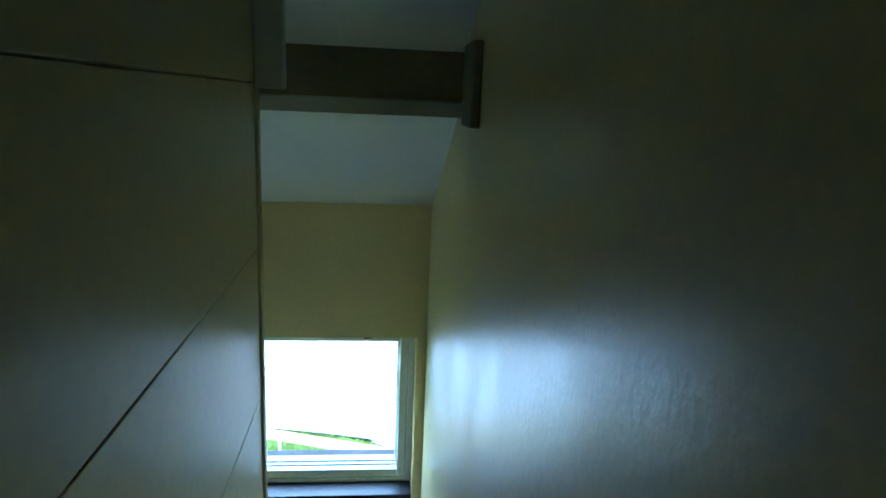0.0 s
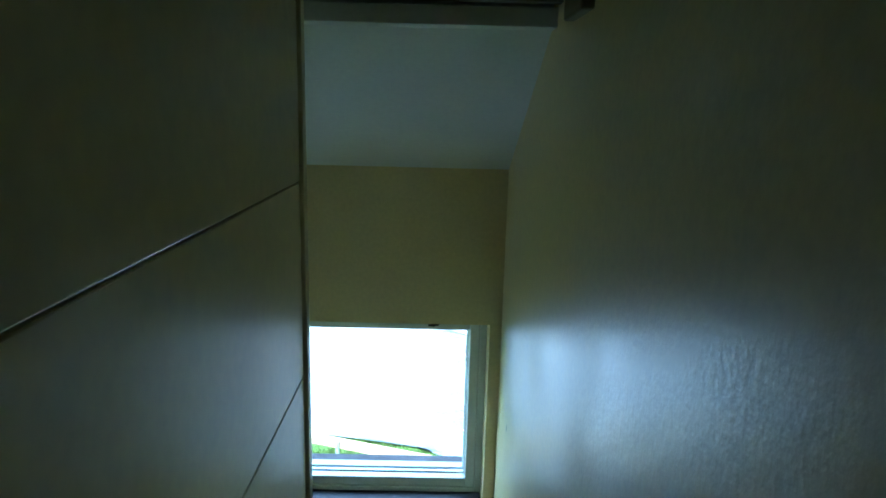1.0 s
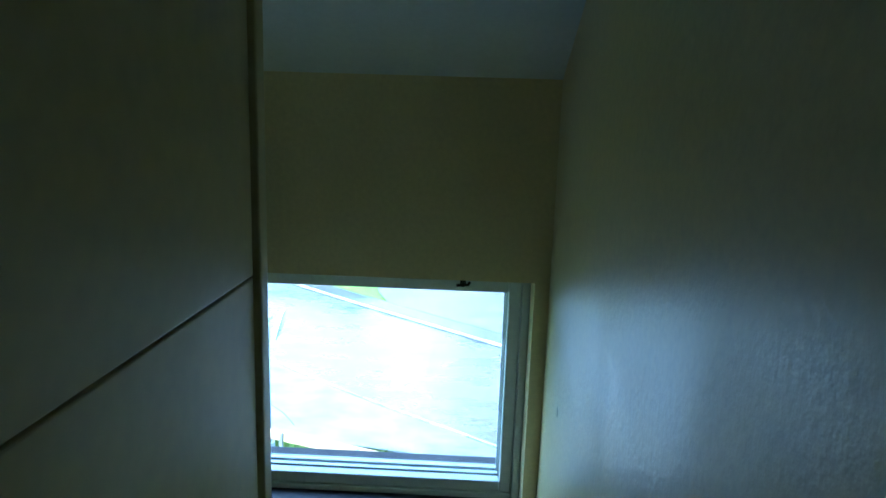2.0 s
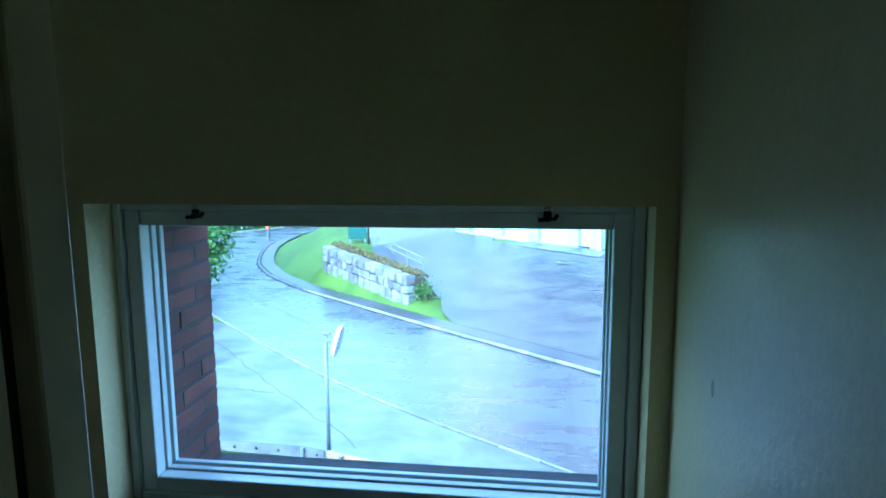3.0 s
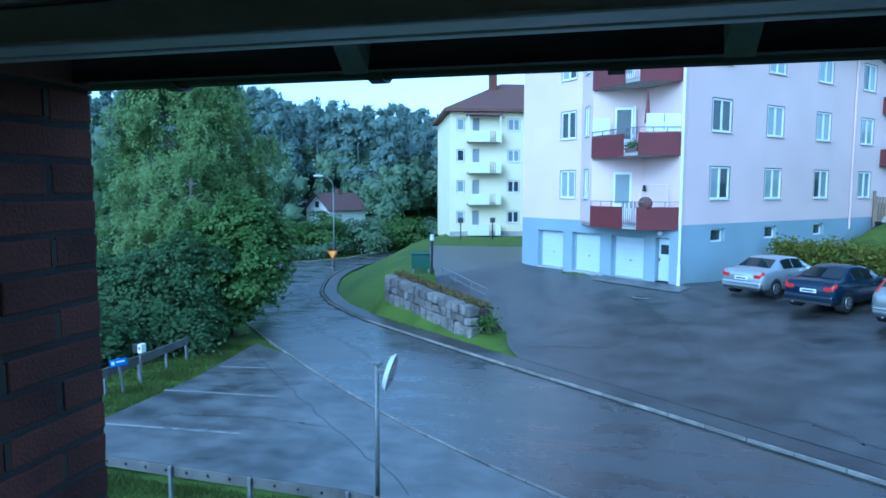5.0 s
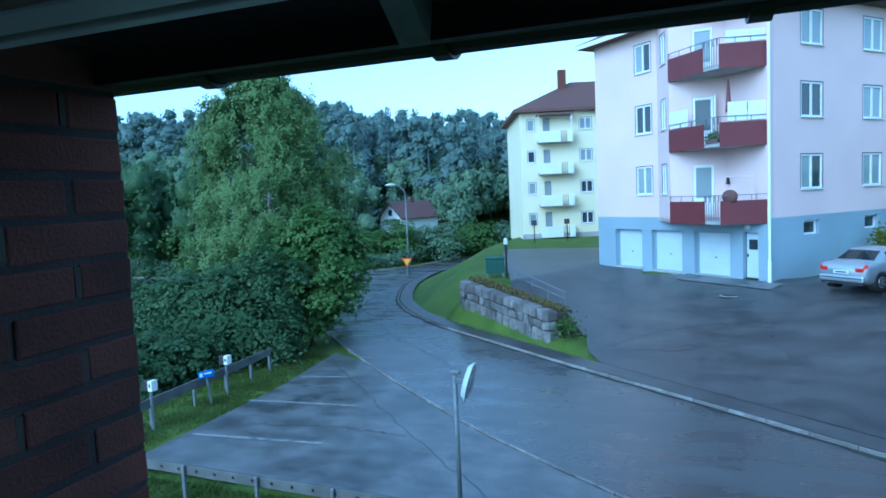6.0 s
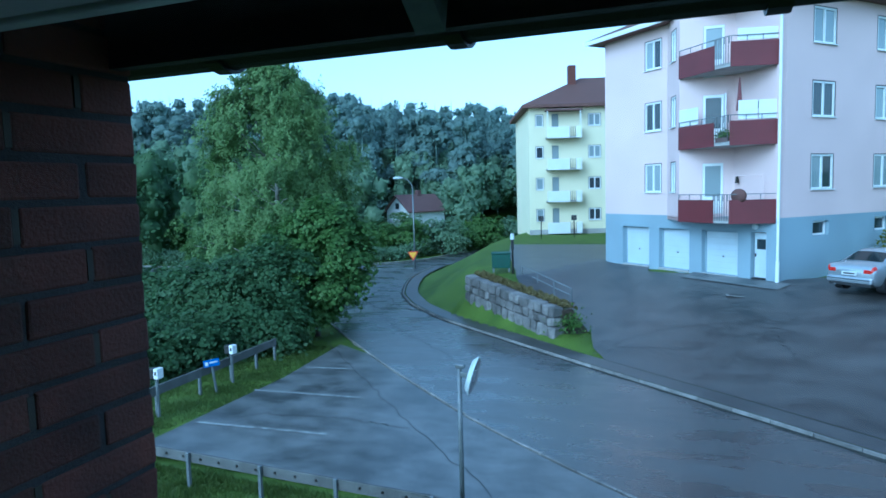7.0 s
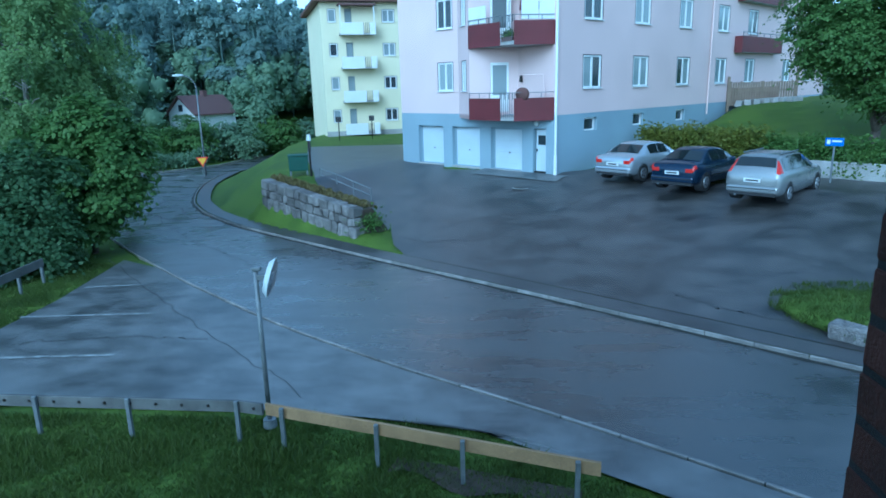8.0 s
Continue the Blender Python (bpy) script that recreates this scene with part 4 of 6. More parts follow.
bx("wall", M_YELLOW, yel, 13.7, 0.3, 1.4, 14, 12, 13.0, m=FY)
bx("wall", M_YELLOW, yel, 0, 11.7, 1.4, 14, 12, 12.99, m=FY)
bx("base", M_CONC, yel, -0.03, -0.03, 1.4, 14, 0.0, 2.45, m=FY)
for s in YS:
    flat_window(yel, FY, 0.6, 1.25, s, s + 1.02, 1)
    flat_window(yel, FY, 5.15, 6.2, s, s + 1.02, 2)
    part("door", box(bmesh.new(), 2.02, 0.1, s - 0.68, 2.58, 0.14, s + 1.08, 0, FY), M_CURTAINED, yel)
for z in (2.15, 4.85, 7.6, 10.3):
    o = new("balcony")
    o.parent = yel
    part("slab", box(bmesh.new(), 1.45, -1.0, z, 4.35, -0.02, z + 0.14, 0, FY), M_CONC, o)
    part("front_panel", box(bmesh.new(), 1.45, -1.04, z, 3.35, -1.0, z + 0.95, 0.01, FY), M_WHITE, o)
    part("front_panel", box(bmesh.new(), 3.9, -1.04, z, 4.38, -1.0, z + 0.95, 0.01, FY), M_WHITE, o)
    part("side_panel", box(bmesh.new(), 4.34, -0.99, z, 4.38, -0.02, z + 0.95, 0.01, FY), M_WHITE, o)
    b = bmesh.new()
    for x in np.linspace(3.4, 3.85, 4):
        box(b, x - 0.015, -1.03, z + 0.1, x + 0.015, -1.0, z + 0.95, m=FY)
    part("railing", b, M_IRON, o)
for x in (1.5, 4.3):
    part("post", box(bmesh.new(), x - 0.04, -1.0, 11.2, x + 0.04, -0.92, 12.7, 0, FY), M_WHITE, yel)
part("awning", box(bmesh.new(), 1.4, -1.1, 12.6, 4.45, 0.0, 12.75, 0.02, FY), M_REDROOF, yel)
b = bmesh.new()
lo = [b.verts.new(FY @ Vector(p)) for p in ((-0.6, -0.7, 12.95), (14.6, -0.7, 12.95), (14.6, 12.7, 12.95), (-0.6, 12.7, 12.95))]
md = [b.verts.new(FY @ Vector(p)) for p in ((-0.6, -0.7, 13.2), (14.6, -0.7, 13.2), (14.6, 12.7, 13.2), (-0.6, 12.7, 13.2))]
hi = [b.verts.new(FY @ Vector(p)) for p in ((5.6, 6, 16.4), (8.6, 6, 16.4))]
b.faces.new(lo)
for i in range(4):
    b.faces.new((lo[i], lo[(i + 1) % 4], md[(i + 1) % 4], md[i]))
b.faces.new((md[0], md[1], hi[1], hi[0]))
b.faces.new((md[1], md[2], hi[1]))
b.faces.new((md[2], md[3], hi[0], hi[1]))
b.faces.new((md[3], md[0], hi[0]))
part("roof", b, M_ROOF, yel)
part("chimney", box(bmesh.new(), 4.2, 4.2, 14.6, 4.9, 4.9, 17.3, 0.02, FY), M_BRICK, yel)

# ---- the small house behind the hedge ----
house = thing("house", Matrix.Translation((-37.4, 88, 0.9)) @ Matrix.Rotation(radians(63), 4, "Z") @ Matrix.Scale(0.86, 4), "white house with a red tiled roof behind bushes", "house")
b = bmesh.new()
vs = [b.verts.new(p) for p in ((-4, -3, 0), (4, -3, 0), (4, 3, 0), (-4, 3, 0), (-4, -3, 2.9), (4, -3, 2.9), (4, 3, 2.9), (-4, 3, 2.9), (-4, 0, 5.3), (4, 0, 5.3))]
for f in ((0, 1, 2, 3), (0, 1, 5, 4), (2, 3, 7, 6), (1, 2, 6, 9, 5), (3, 0, 4, 8, 7), (4, 5, 9, 8), (6, 7, 8, 9)):
    b.faces.new([vs[i] for i in f])
part("wall", b, M_WHITE, house)
for s in (-1, 1):
    b = bmesh.new()
    vs = [b.verts.new(p) for p in ((-4.5, s * 3.5, 2.55), (4.5, s * 3.5, 2.55), (4.5, 0, 5.4), (-4.5, 0, 5.4), (-4.5, s * 3.5, 2.75), (4.5, s * 3.5, 2.75), (4.5, 0, 5.6), (-4.5, 0, 5.6))]
    for f in ((0, 1, 2, 3), (7, 6, 5, 4), (0, 4, 5, 1), (1, 5, 6, 2), (2, 6, 7, 3), (3, 7, 4, 0)):
        b.faces.new([vs[i] for i in f])
    part("roof", b, M_REDROOF, house)
bx("chimney", M_REDROOF, house, 0.2, -0.4, 4.8, 1.0, 0.4, 6.3, bevel=0.02)
w = new("window")
w.parent = house
bx("frame", M_WHITE, w, -4.06, -0.6, 3.1, -4.0, 0.6, 4.3, bevel=0.01)
bx("pane", M_PANE, w, -4.07, -0.48, 3.2, -4.05, 0.48, 4.2)


# ---- trees, hedges and woods ----
def flat_leaves(rng, centres, normals, size, ratio=0.8):
    """Leaves that lie about square to the given directions."""
    n = len(centres)
    k = normals + rng.normal(size=(n, 3)) * 0.38
    k /= np.linalg.norm(k, axis=1, keepdims=True)
    a = np.cross(k, rng.normal(size=(n, 3)))
    a /= np.linalg.norm(a, axis=1, keepdims=True) + 1e-9
    b = np.cross(k, a)
    s = size * rng.uniform(0.55, 1.35, (n, 1))
    c = np.stack([centres - a * s, centres + b * s * ratio, centres + a * s, centres - b * s * ratio], 1)
    return c.reshape(-1, 3), np.arange(4 * n).reshape(n, 4)


def sprays(rng, blobs, each, wide, size):
    """Tiers of leaves: each spray a shallow drooping fan on the outside of its blob."""
    vs, fs, k = [], [], 0
    for c, r, n in blobs:
        d = rng.normal(size=(n, 3))
        d[:, 2] = d[:, 2] * 0.9 + 0.25
        d /= np.linalg.norm(d, axis=1, keepdims=True)
        depth = 0.45 + 0.68 * rng.uniform(size=(n, 1)) ** 0.8
        o = np.array(c) + d * depth * np.array(r)
        out = d * (1, 1, 0.0)
        w = wide * rng.uniform(0.55, 1.35, (n, 1, 1))
        q = rng.normal(size=(n, each, 3)) * (0.55, 0.55, 0.16) * w
        fall = np.einsum("nk,nek->ne", out, q)
        q[..., 2] -= 0.35 * np.abs(fall) + 0.35 * (q[..., 0] ** 2 + q[..., 1] ** 2) / w[..., 0]
        p = (o[:, None] + q).reshape(-1, 3)
        up = np.repeat(d * 0.75 + (0, 0, 0.7), each, axis=0)
        v, f = flat_leaves(rng, p, up, size)
        vs.append(v)
        fs.append(f + k)
        k += len(v)
    return np.concatenate(vs), np.concatenate(fs)


def broadleaf(name, x, y, blobs, leaf, size, label, seed, each=60, wide=0.5, trunk_r=0.14, z=None):
    """A tree or shrub with leaves in tiers round crooked limbs."""
    rng = np.random.default_rng(seed)
    z = at_ground(x, y) - 0.1 if z is None else z
    t = thing(name, Matrix.Translation((x, y, z)), label, name)
    b = bmesh.new()
    top = max(c[2] + r[2] * 0.6 for c, r, n in blobs)
    limb(b, (0, 0, 0), (0.1, 0.0, top * 0.85), trunk_r, 0.03, rng, 7, 0.1)
    for c, r, n in blobs:
        for _ in range(5):
            d = rng.normal(size=3)
            e = np.array(c) + d / np.linalg.norm(d) * np.array(r) * 0.8
            limb(b, (0, 0, min(max(0.3, e[2] * 0.4), top * 0.6)), e, trunk_r * 0.4, 0.012, rng, 4, 0.18)
    part("trunk", b, M_BARK, t, smooth=True)
    v, f = sprays(rng, blobs, each, wide, size)
    mesh_np("crown", v, f, leaf, t)
    return t


def weeping_birch(x, y, tall, seed):
    """A birch: billows of thin hanging twigs round a pale stem, ragged at the top."""
    rng = np.random.default_rng(seed)
    t = thing("birch_tree", Matrix.Translation((x, y, at_ground(x, y) - 0.1)), "tall green birch with drooping twigs beside the road", "tree")
    b = bmesh.new()
    limb(b, (0, 0, 0), (0.2, 0, tall * 0.97), 0.2, 0.02, rng, 10, 0.08)
    pts, nor = [], []
    for k in range(230):
        f = rng.uniform(0.16, 1.0) ** 0.9
        reach = np.interp(f, [0.1, 0.25, 0.45, 0.65, 0.8, 0.92, 1.0], [3.4, 4.0, 4.1, 3.7, 3.0, 1.7, 0.5])
        a, q = rng.uniform(0, 6.28), rng.uniform(0.45, 1.0) ** 0.5
        reach *= 1 + 0.16 * math.sin(a * 3 + f * 9)
        c = np.array((0.2 * f + reach * q * math.cos(a), reach * q * math.sin(a), f * tall))
        if k % 3 == 0:
            limb(b, (0.1, 0, max(0.8, c[2] * 0.86 - 0.5)), c, 0.035, 0.008, rng, 4, 0.12)
        w = rng.uniform(0.45, 0.95) * (0.55 if f > 0.9 else 1)
        m = 16
        start = c + rng.normal(size=(m, 3)) * (w * 0.55, w * 0.55, w * 0.4)
        fall = rng.uniform(0.15, 0.95, (m, 1)) * (0.5 if f > 0.9 else 1)
        h = rng.uniform(size=(m, 34)) ** 0.8
        p = np.repeat(start[:, None], 34, axis=1)
        p[..., 2] -= h * fall
        out = np.array((math.cos(a), math.sin(a), 0))
        p += out * (h * 0.18)[..., None] + rng.normal(size=p.shape) * 0.085
        pts.append(p.reshape(-1, 3))
        nor.append(np.repeat((out * 0.9 + (0, 0, 0.5))[None], m * 34, axis=0))
    part("trunk", b, M_BIRCH, t, smooth=True)
    v, f = flat_leaves(rng, np.concatenate(pts), np.concatenate(nor), 0.066, 0.75)
    mesh_np("crown", v, f, L_BIRCH, t)


def limb(b, p, q, r0, r1, rng, steps=5, wobble=0.12):
    """A tapered, slightly crooked limb."""
    p, q = np.array(p, float), np.array(q, float)
    pts = [p + (q - p) * t + (rng.normal(size=3) * wobble * np.linalg.norm(q - p) / steps if 0 < t < 1 else 0) for t in np.linspace(0, 1, steps + 1)]
    for i in range(steps):
        a, c = r0 + (r1 - r0) * i / steps, r0 + (r1 - r0) * (i + 1) / steps
        cyl(b, pts[i], pts[i + 1], a, c, 8)


weeping_birch(-19.4, 27.1, 12.9, 11)
broadleaf("tree", -13.6, 21.3, [((0.5, 0.0, 4.6), (1.15, 1.1, 1.15), 95), ((1.15, 0.1, 3.5), (1.15, 1.2, 1.2), 110), ((-0.6, 0.0, 3.7), (1.4, 1.3, 1.2), 110), ((0.3, -0.2, 2.5), (1.75, 1.6, 1.3), 150), ((-0.6, -0.3, 1.4), (1.6, 1.3, 1.1), 110)],
          L_BUSH, 0.085, "young maple with tiers of bright green leaves", 12, 66, 0.36, 0.12)
broadleaf("bush", -15.6, 18.9, [((0.6, 0.3, 2.7), (1.9, 1.6, 1.2), 150), ((-1.2, 0.2, 2.4), (1.7, 1.6, 1.2), 130), ((0.4, -0.6, 1.3), (2.2, 1.5, 1.2), 170), ((1.9, -0.2, 1.2), (1.2, 1.2, 1.1), 90), ((-2.0, -0.6, 1.2), (1.6, 1.5, 1.1), 110), ((1.3, 0.9, 3.4), (1.4, 1.3, 1.0), 100)],
          L_DARK, 0.075, "dense dark green thicket behind the guard rail", 13, 62, 0.40, 0.1)
broadleaf("bush", -16.6, 14.6, [((0, 0, 1.2), (2.0, 1.9, 1.0), 150), ((1.2, 1.4, 1.1), (1.5, 1.5, 1.0), 110), ((1.0, -1.2, 0.7), (1.5, 1.3, 0.8), 90)],
          L_DARK, 0.07, "low dark green shrub below the guard rail", 15, 56, 0.38, 0.08)
broadleaf("bush", -21.5, 21.5, [((0, 0, 2.2), (2.2, 2.0, 1.6), 170), ((-2.0, 0.4, 1.8), (1.8, 1.7, 1.4), 120), ((1.6, -0.4, 1.5), (1.5, 1.5, 1.2), 90)],
          L_DARK, 0.085, "tall dark green shrub on the lower lawn", 16, 56, 0.45, 0.1)
broadleaf("tree", 17.5, 28.7, [((-0.4, 0, 4.4), (2.9, 2.6, 1.9), 210), ((-1.9, -0.4, 4.9), (2.3, 2.0, 1.7), 170), ((1.4, -0.6, 3.2), (2.2, 2.0, 1.5), 150), ((-0.8, 0, 6.8), (3.0, 2.6, 1.9), 190), ((0.6, -0.8, 2.6), (2.3, 1.7, 1.0), 110)],
          L_BUSH, 0.07, "broad dark green tree on the upper lawn", 14, 120, 0.5, 0.22)
for k, (x, y, r, h) in enumerate(((-27, 60, 2.4, 4.6), (-23.5, 62, 2.2, 4.3), (-31.5, 61, 2.6, 4.0), (-30, 66, 2.8, 4.6), (-20.5, 67, 2.2, 4.2), (-18.4, 72, 2.0, 3.6), (-43, 60, 3.0, 4.8), (-37, 62, 2.6, 4.2))):
    broadleaf("bush", x, y, [((0, 0, h * 0.55), (r, r * 0.9, h * 0.42), 70), ((r * 0.55, -0.3, h * 0.4), (r * 0.7, r * 0.7, h * 0.34), 40), ((-r * 0.6, -0.2, h * 0.38), (r * 0.65, r * 0.7, h * 0.32), 36)],
              L_FOREST_HAZE if k % 2 else L_BUSH, 0.13, "rounded green garden bush by the far road", 30 + k, 40, 0.6, 0.1)


def hedge(pts, wide, high, n, leaf, size, label, seed, z=None):
    """A run of clipped hedge: twiggy body and many small leaves."""
    rng = np.random.default_rng(seed)
    q = spline(pts, 60)
    t = rng.integers(0, len(q), n)
    off = rng.normal(size=(n, 3)) * (wide * 0.4, wide * 0.4, 0)
    c = np.concatenate([q[t], np.zeros((n, 1))], 1) + off
    c[:, 2] = height(c[:, 0], c[:, 1]) + high * rng.uniform(0.05, 1, n) ** 0.8 * (1 + 0.18 * np.sin(t * 0.6))
    pts3 = (c[:, None] + rng.normal(size=(n, 16, 3)) * 0.16).reshape(-1, 3)
    v, f = leaf_quads(rng, pts3, size, 0.8)
    ob = mesh_np("hedge", v, f, leaf)
    return tagged(ob, label, "hedge", kind="stuff")


UV = lambda u, v: tuple(P0 + WDIR * u + GDIR * v)
hedge([UV(-0.8, 6.2), UV(-3.5, 6.0), UV(-6.5, 5.9)], 0.8, 1.0, 700, L_HEDGEY, 0.075, "yellow-green hedge behind the parked cars", 41)
hedge([UV(-6.5, 5.9), UV(-10, 5.7), UV(-16, 5.6)], 0.8, 0.85, 700, L_HEDGE, 0.075, "low green hedge above the retaining wall", 42)
hedge([(-62, 43.5), (-40, 47.2), (-28.5, 52.0), (-25.6, 56), (-24.2, 63), (-20, 74)], 0.8, 1.3, 1500, L_FOREST_HAZE, 0.12, "green hedge along the far road, painted hazy pale", 43)
hedge([(-50, 49), (-40, 51), (-30, 55), (-27, 62), (-23, 72)], 2.2, 2.4, 1500, L_HEDGE, 0.16, "wild green shrubs behind the far road", 44)


def lump(rng, centre, radii):
    """A closed uneven mass inside a crown, in four-cornered faces."""
    th, ph = np.meshgrid(np.linspace(0, 2 * np.pi, 11)[:-1], np.linspace(0.12, np.pi - 0.12, 7))
    r = 1 + 0.22 * rng.normal(size=th.shape)
    v = np.stack([r * np.sin(ph) * np.cos(th), r * np.sin(ph) * np.sin(th), r * np.cos(ph)], -1) * radii + centre
    i = np.arange(th.size).reshape(th.shape)
    j = np.roll(i, -1, axis=1)
    return v.reshape(-1, 3), np.stack([i[:-1], j[:-1], j[1:], i[1:]], -1).reshape(-1, 4)


def forest(name, count, area, kinds, leaf, size, seed, label, tall, keep=None):
    """Far woods as one mass of many trees, each with its own crown: spruce, pine or leafy."""
    rng = np.random.default_rng(seed)
    vs, fs, k = [], [], 0
    for i in range(count):
        x, y = rng.uniform(area[0], area[1]), rng.uniform(area[2], area[3])
        if (x > -26 and y < 92 and x < 8) or (abs(x + 0.425 * y) < 6.5 and y < 96) or (keep and not keep(x, y)):
            continue
        h = tall * rng.uniform(0.82, 1.06) * (1 - 0.22 * float(smooth((x + 50) / 30)) + 0.2 * float(smooth((-x - 55) / 25)))
        z, kind = at_ground(x, y), rng.choice(kinds)
        if kind == "spruce":
            m = 460
            t = rng.uniform(0.1, 1, m)
            a = rng.uniform(0, 6.28, m)
            tier = 0.72 + 0.28 * np.cos(t * h * 2.6 + i)
            rad = ((1 - t) ** 0.85 * h * 0.20 * tier + 0.08) * rng.uniform(0.75, 1.08, m)
            d = np.stack([np.cos(a), np.sin(a), 0 * a], 1)
            p = np.array((x, y, z)) + d * rad[:, None] + np.stack([0 * t, 0 * t, t * h], 1)
            nrm = d * 0.6 + (0, -0.3, 0.6)
            cores = [((x, y, z + h * 0.3), (h * 0.095, h * 0.095, h * 0.28)), ((x, y, z + h * 0.6), (h * 0.045, h * 0.045, h * 0.24))]
        else:
            pine = kind == "pine"
            cs, cores = [], []
            nb = 13 if pine else 10
            for _ in range(nb):
                f = rng.uniform(0.35, 0.95) if pine else rng.uniform(0.22, 0.9)
                w = h * (0.12 if pine else 0.24) * (1.15 - 0.55 * f)
                a = rng.uniform(0, 6.28)
                c = np.array((x + math.cos(a) * w * 0.9, y + math.sin(a) * w * 0.9, z + f * h))
                r = h * (rng.uniform(0.05, 0.085) * (1.3 - 0.6 * f) if pine else rng.uniform(0.08, 0.14))
                cs.append((c, np.array((r, r, r * (0.85 if pine else 1.1)))))
            cores = [(c, r * 0.8) for c, r in cs]
            if pine:
                cores.append(((x, y, z + h * 0.42), (0.2, 0.2, h * 0.42)))
            m = 55 if pine else 70
            d = rng.normal(size=(nb, m, 3))
            d /= np.linalg.norm(d, axis=2, keepdims=True)
            p = np.concatenate([c + d[q] * r * rng.uniform(0.8, 1.3, (m, 1)) for q, (c, r) in enumerate(cs)])
            nrm = d.reshape(-1, 3) * 0.8 + (0, -0.35, 0.55)
        v, f = flat_leaves(rng, p, nrm, size * rng.uniform(0.8, 1.1))
        for c, r in cores:
            cv, cf = lump(rng, np.array(c), np.array(r))
            f = np.concatenate([f, cf + len(v)])
            v = np.concatenate([v, cv])
        vs.append(v)
        fs.append(f + k)
        k += len(v)
    return tagged(mesh_np(name, np.concatenate(vs), np.concatenate(fs), leaf), label, "forest", kind="stuff")


forest("pine_forest", 800, (-160, 25, 94, 150), ["spruce"] + ["pine"] * 5, L_PINE_HAZE, 0.27, 51, "far pine forest on the wooded hill, painted pale with haze", 20.5)
forest("leafy_forest", 520, (-140, 5, 76, 122), ["leafy"] * 5 + ["spruce"], L_FOREST_HAZE, 0.26, 52, "leafy green trees before the pine forest, painted hazy pale", 12.5)
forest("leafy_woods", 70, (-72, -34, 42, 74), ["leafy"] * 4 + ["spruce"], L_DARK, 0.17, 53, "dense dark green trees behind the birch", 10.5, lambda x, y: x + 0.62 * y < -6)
forest("woods_right", 60, (10, 70, 60, 120), ["leafy"], L_FOREST_HAZE, 0.4, 54, "green trees behind the flats, painted hazy pale", 12)


def blades(name, n, region, tall, seed, leaf, label, keep=None):
    """Blades of grass over a stretch of lawn, joined."""
    rng = np.random.default_rng(seed)
    x, y = rng.uniform(region[0], region[1], n), rng.uniform(region[2], region[3], n)
    if keep is not None:
        ok = keep(x, y)
        x, y = x[ok], y[ok]
    n = len(x)
    z = height(x, y) - 0.08
    h = tall * rng.uniform(0.4, 1.3, n) * (0.7 + 0.6 * np.abs(np.sin(x * 1.7) * np.cos(y * 2.1)))
    a = rng.uniform(0, 6.28, n)
    w = 0.010 + 0.006 * rng.uniform(size=n)
    lean = rng.normal(size=(n, 2)) * h[:, None] * 0.45
    p = np.stack([x, y, z], 1)
    side = np.stack([np.cos(a) * w, np.sin(a) * w, np.zeros(n)], 1)
    tip = p + np.stack([lean[:, 0], lean[:, 1], h], 1)
    v = np.stack([p - side, p + side, tip], 1).reshape(-1, 3)
    return tagged(mesh_np(name, v, np.arange(3 * n).reshape(n, 3), leaf), label, "grass", kind="stuff")


def lawn(x, y):
    edge = np.interp(x, [-12, -3.3, -2.4, 0.0, 1.9, 2.6], [8.95, 8.7, 8.75, 8.3, 7.05, 6.4])
    return y < edge


blades("grass", 110000, (-11, 2.6, 3.4, 9), 0.12, 61, L_GRASS, "long wet grass of the lawn under the window", lawn)
blades("grass", 22000, (-14, -10.9, 8, 19.5), 0.10, 62, L_GRASS, "wet grass verge along the guard rail", lambda x, y: x < -11.05)
blades("grass", 30000, (-18, -3.5, 21, 44), 0.09, 63, L_GRASS, "short wet grass of the bank beside the pavement", lambda x, y: (kerb_dist(x, y) > 1.1) & (kerb_dist(x, y) < 5.5) & (x < -3.4 - (y - 21.5) * 1.05))
soil = strip("soil_patch", np.stack([np.linspace(-1.0, 1.4, 12), np.linspace(7.1, 6.2, 12) + 0.15 * np.sin(np.arange(12))], 1), np.stack([np.linspace(-0.9, 1.6, 12), np.linspace(7.5, 6.7, 12)], 1), 5, -0.03, M_SOIL)
tagged(soil, "bare dark soil under the fence", "soil", kind="structure")

# grass mound with granite edge at the yard's mouth
b = bmesh.new()
bmesh.ops.create_uvsphere(b, u_segments=28, v_segments=12, radius=1, matrix=Matrix.Translation((9.35, 12.35, at_ground(9.35, 12.35) - 0.08)) @ Matrix.Rotation(radians(-43), 4, "Z") @ Matrix.Diagonal((2.7, 1.65, 0.36, 1)))
tagged(part("grass_mound", b, M_GRASS, smooth=True), "low grassy mound at the mouth of the yard", "mound", kind="structure")
rng = np.random.default_rng(65)
n = 9000
a, r = rng.uniform(0, 6.28, n), np.sqrt(rng.uniform(0, 1.15, n))
lx, ly = 2.7 * r * np.cos(a), 1.65 * r * np.sin(a)
px_, py_ = 9.35 + 0.731 * lx + 0.682 * ly, 12.35 - 0.682 * lx + 0.731 * ly
pz_ = np.maximum(at_ground(9.35, 12.35) - 0.08 + 0.36 * np.sqrt(np.clip(1 - r ** 2, 0, 1)), height(px_, py_) + 0.02)
tip = np.stack([rng.normal(size=n) * 0.05, rng.normal(size=n) * 0.05, rng.uniform(0.05, 0.16, n)], 1)
root = np.stack([px_, py_, pz_ - 0.02], 1)
side = np.stack([np.cos(a * 7), np.sin(a * 7), 0 * a], 1) * 0.012
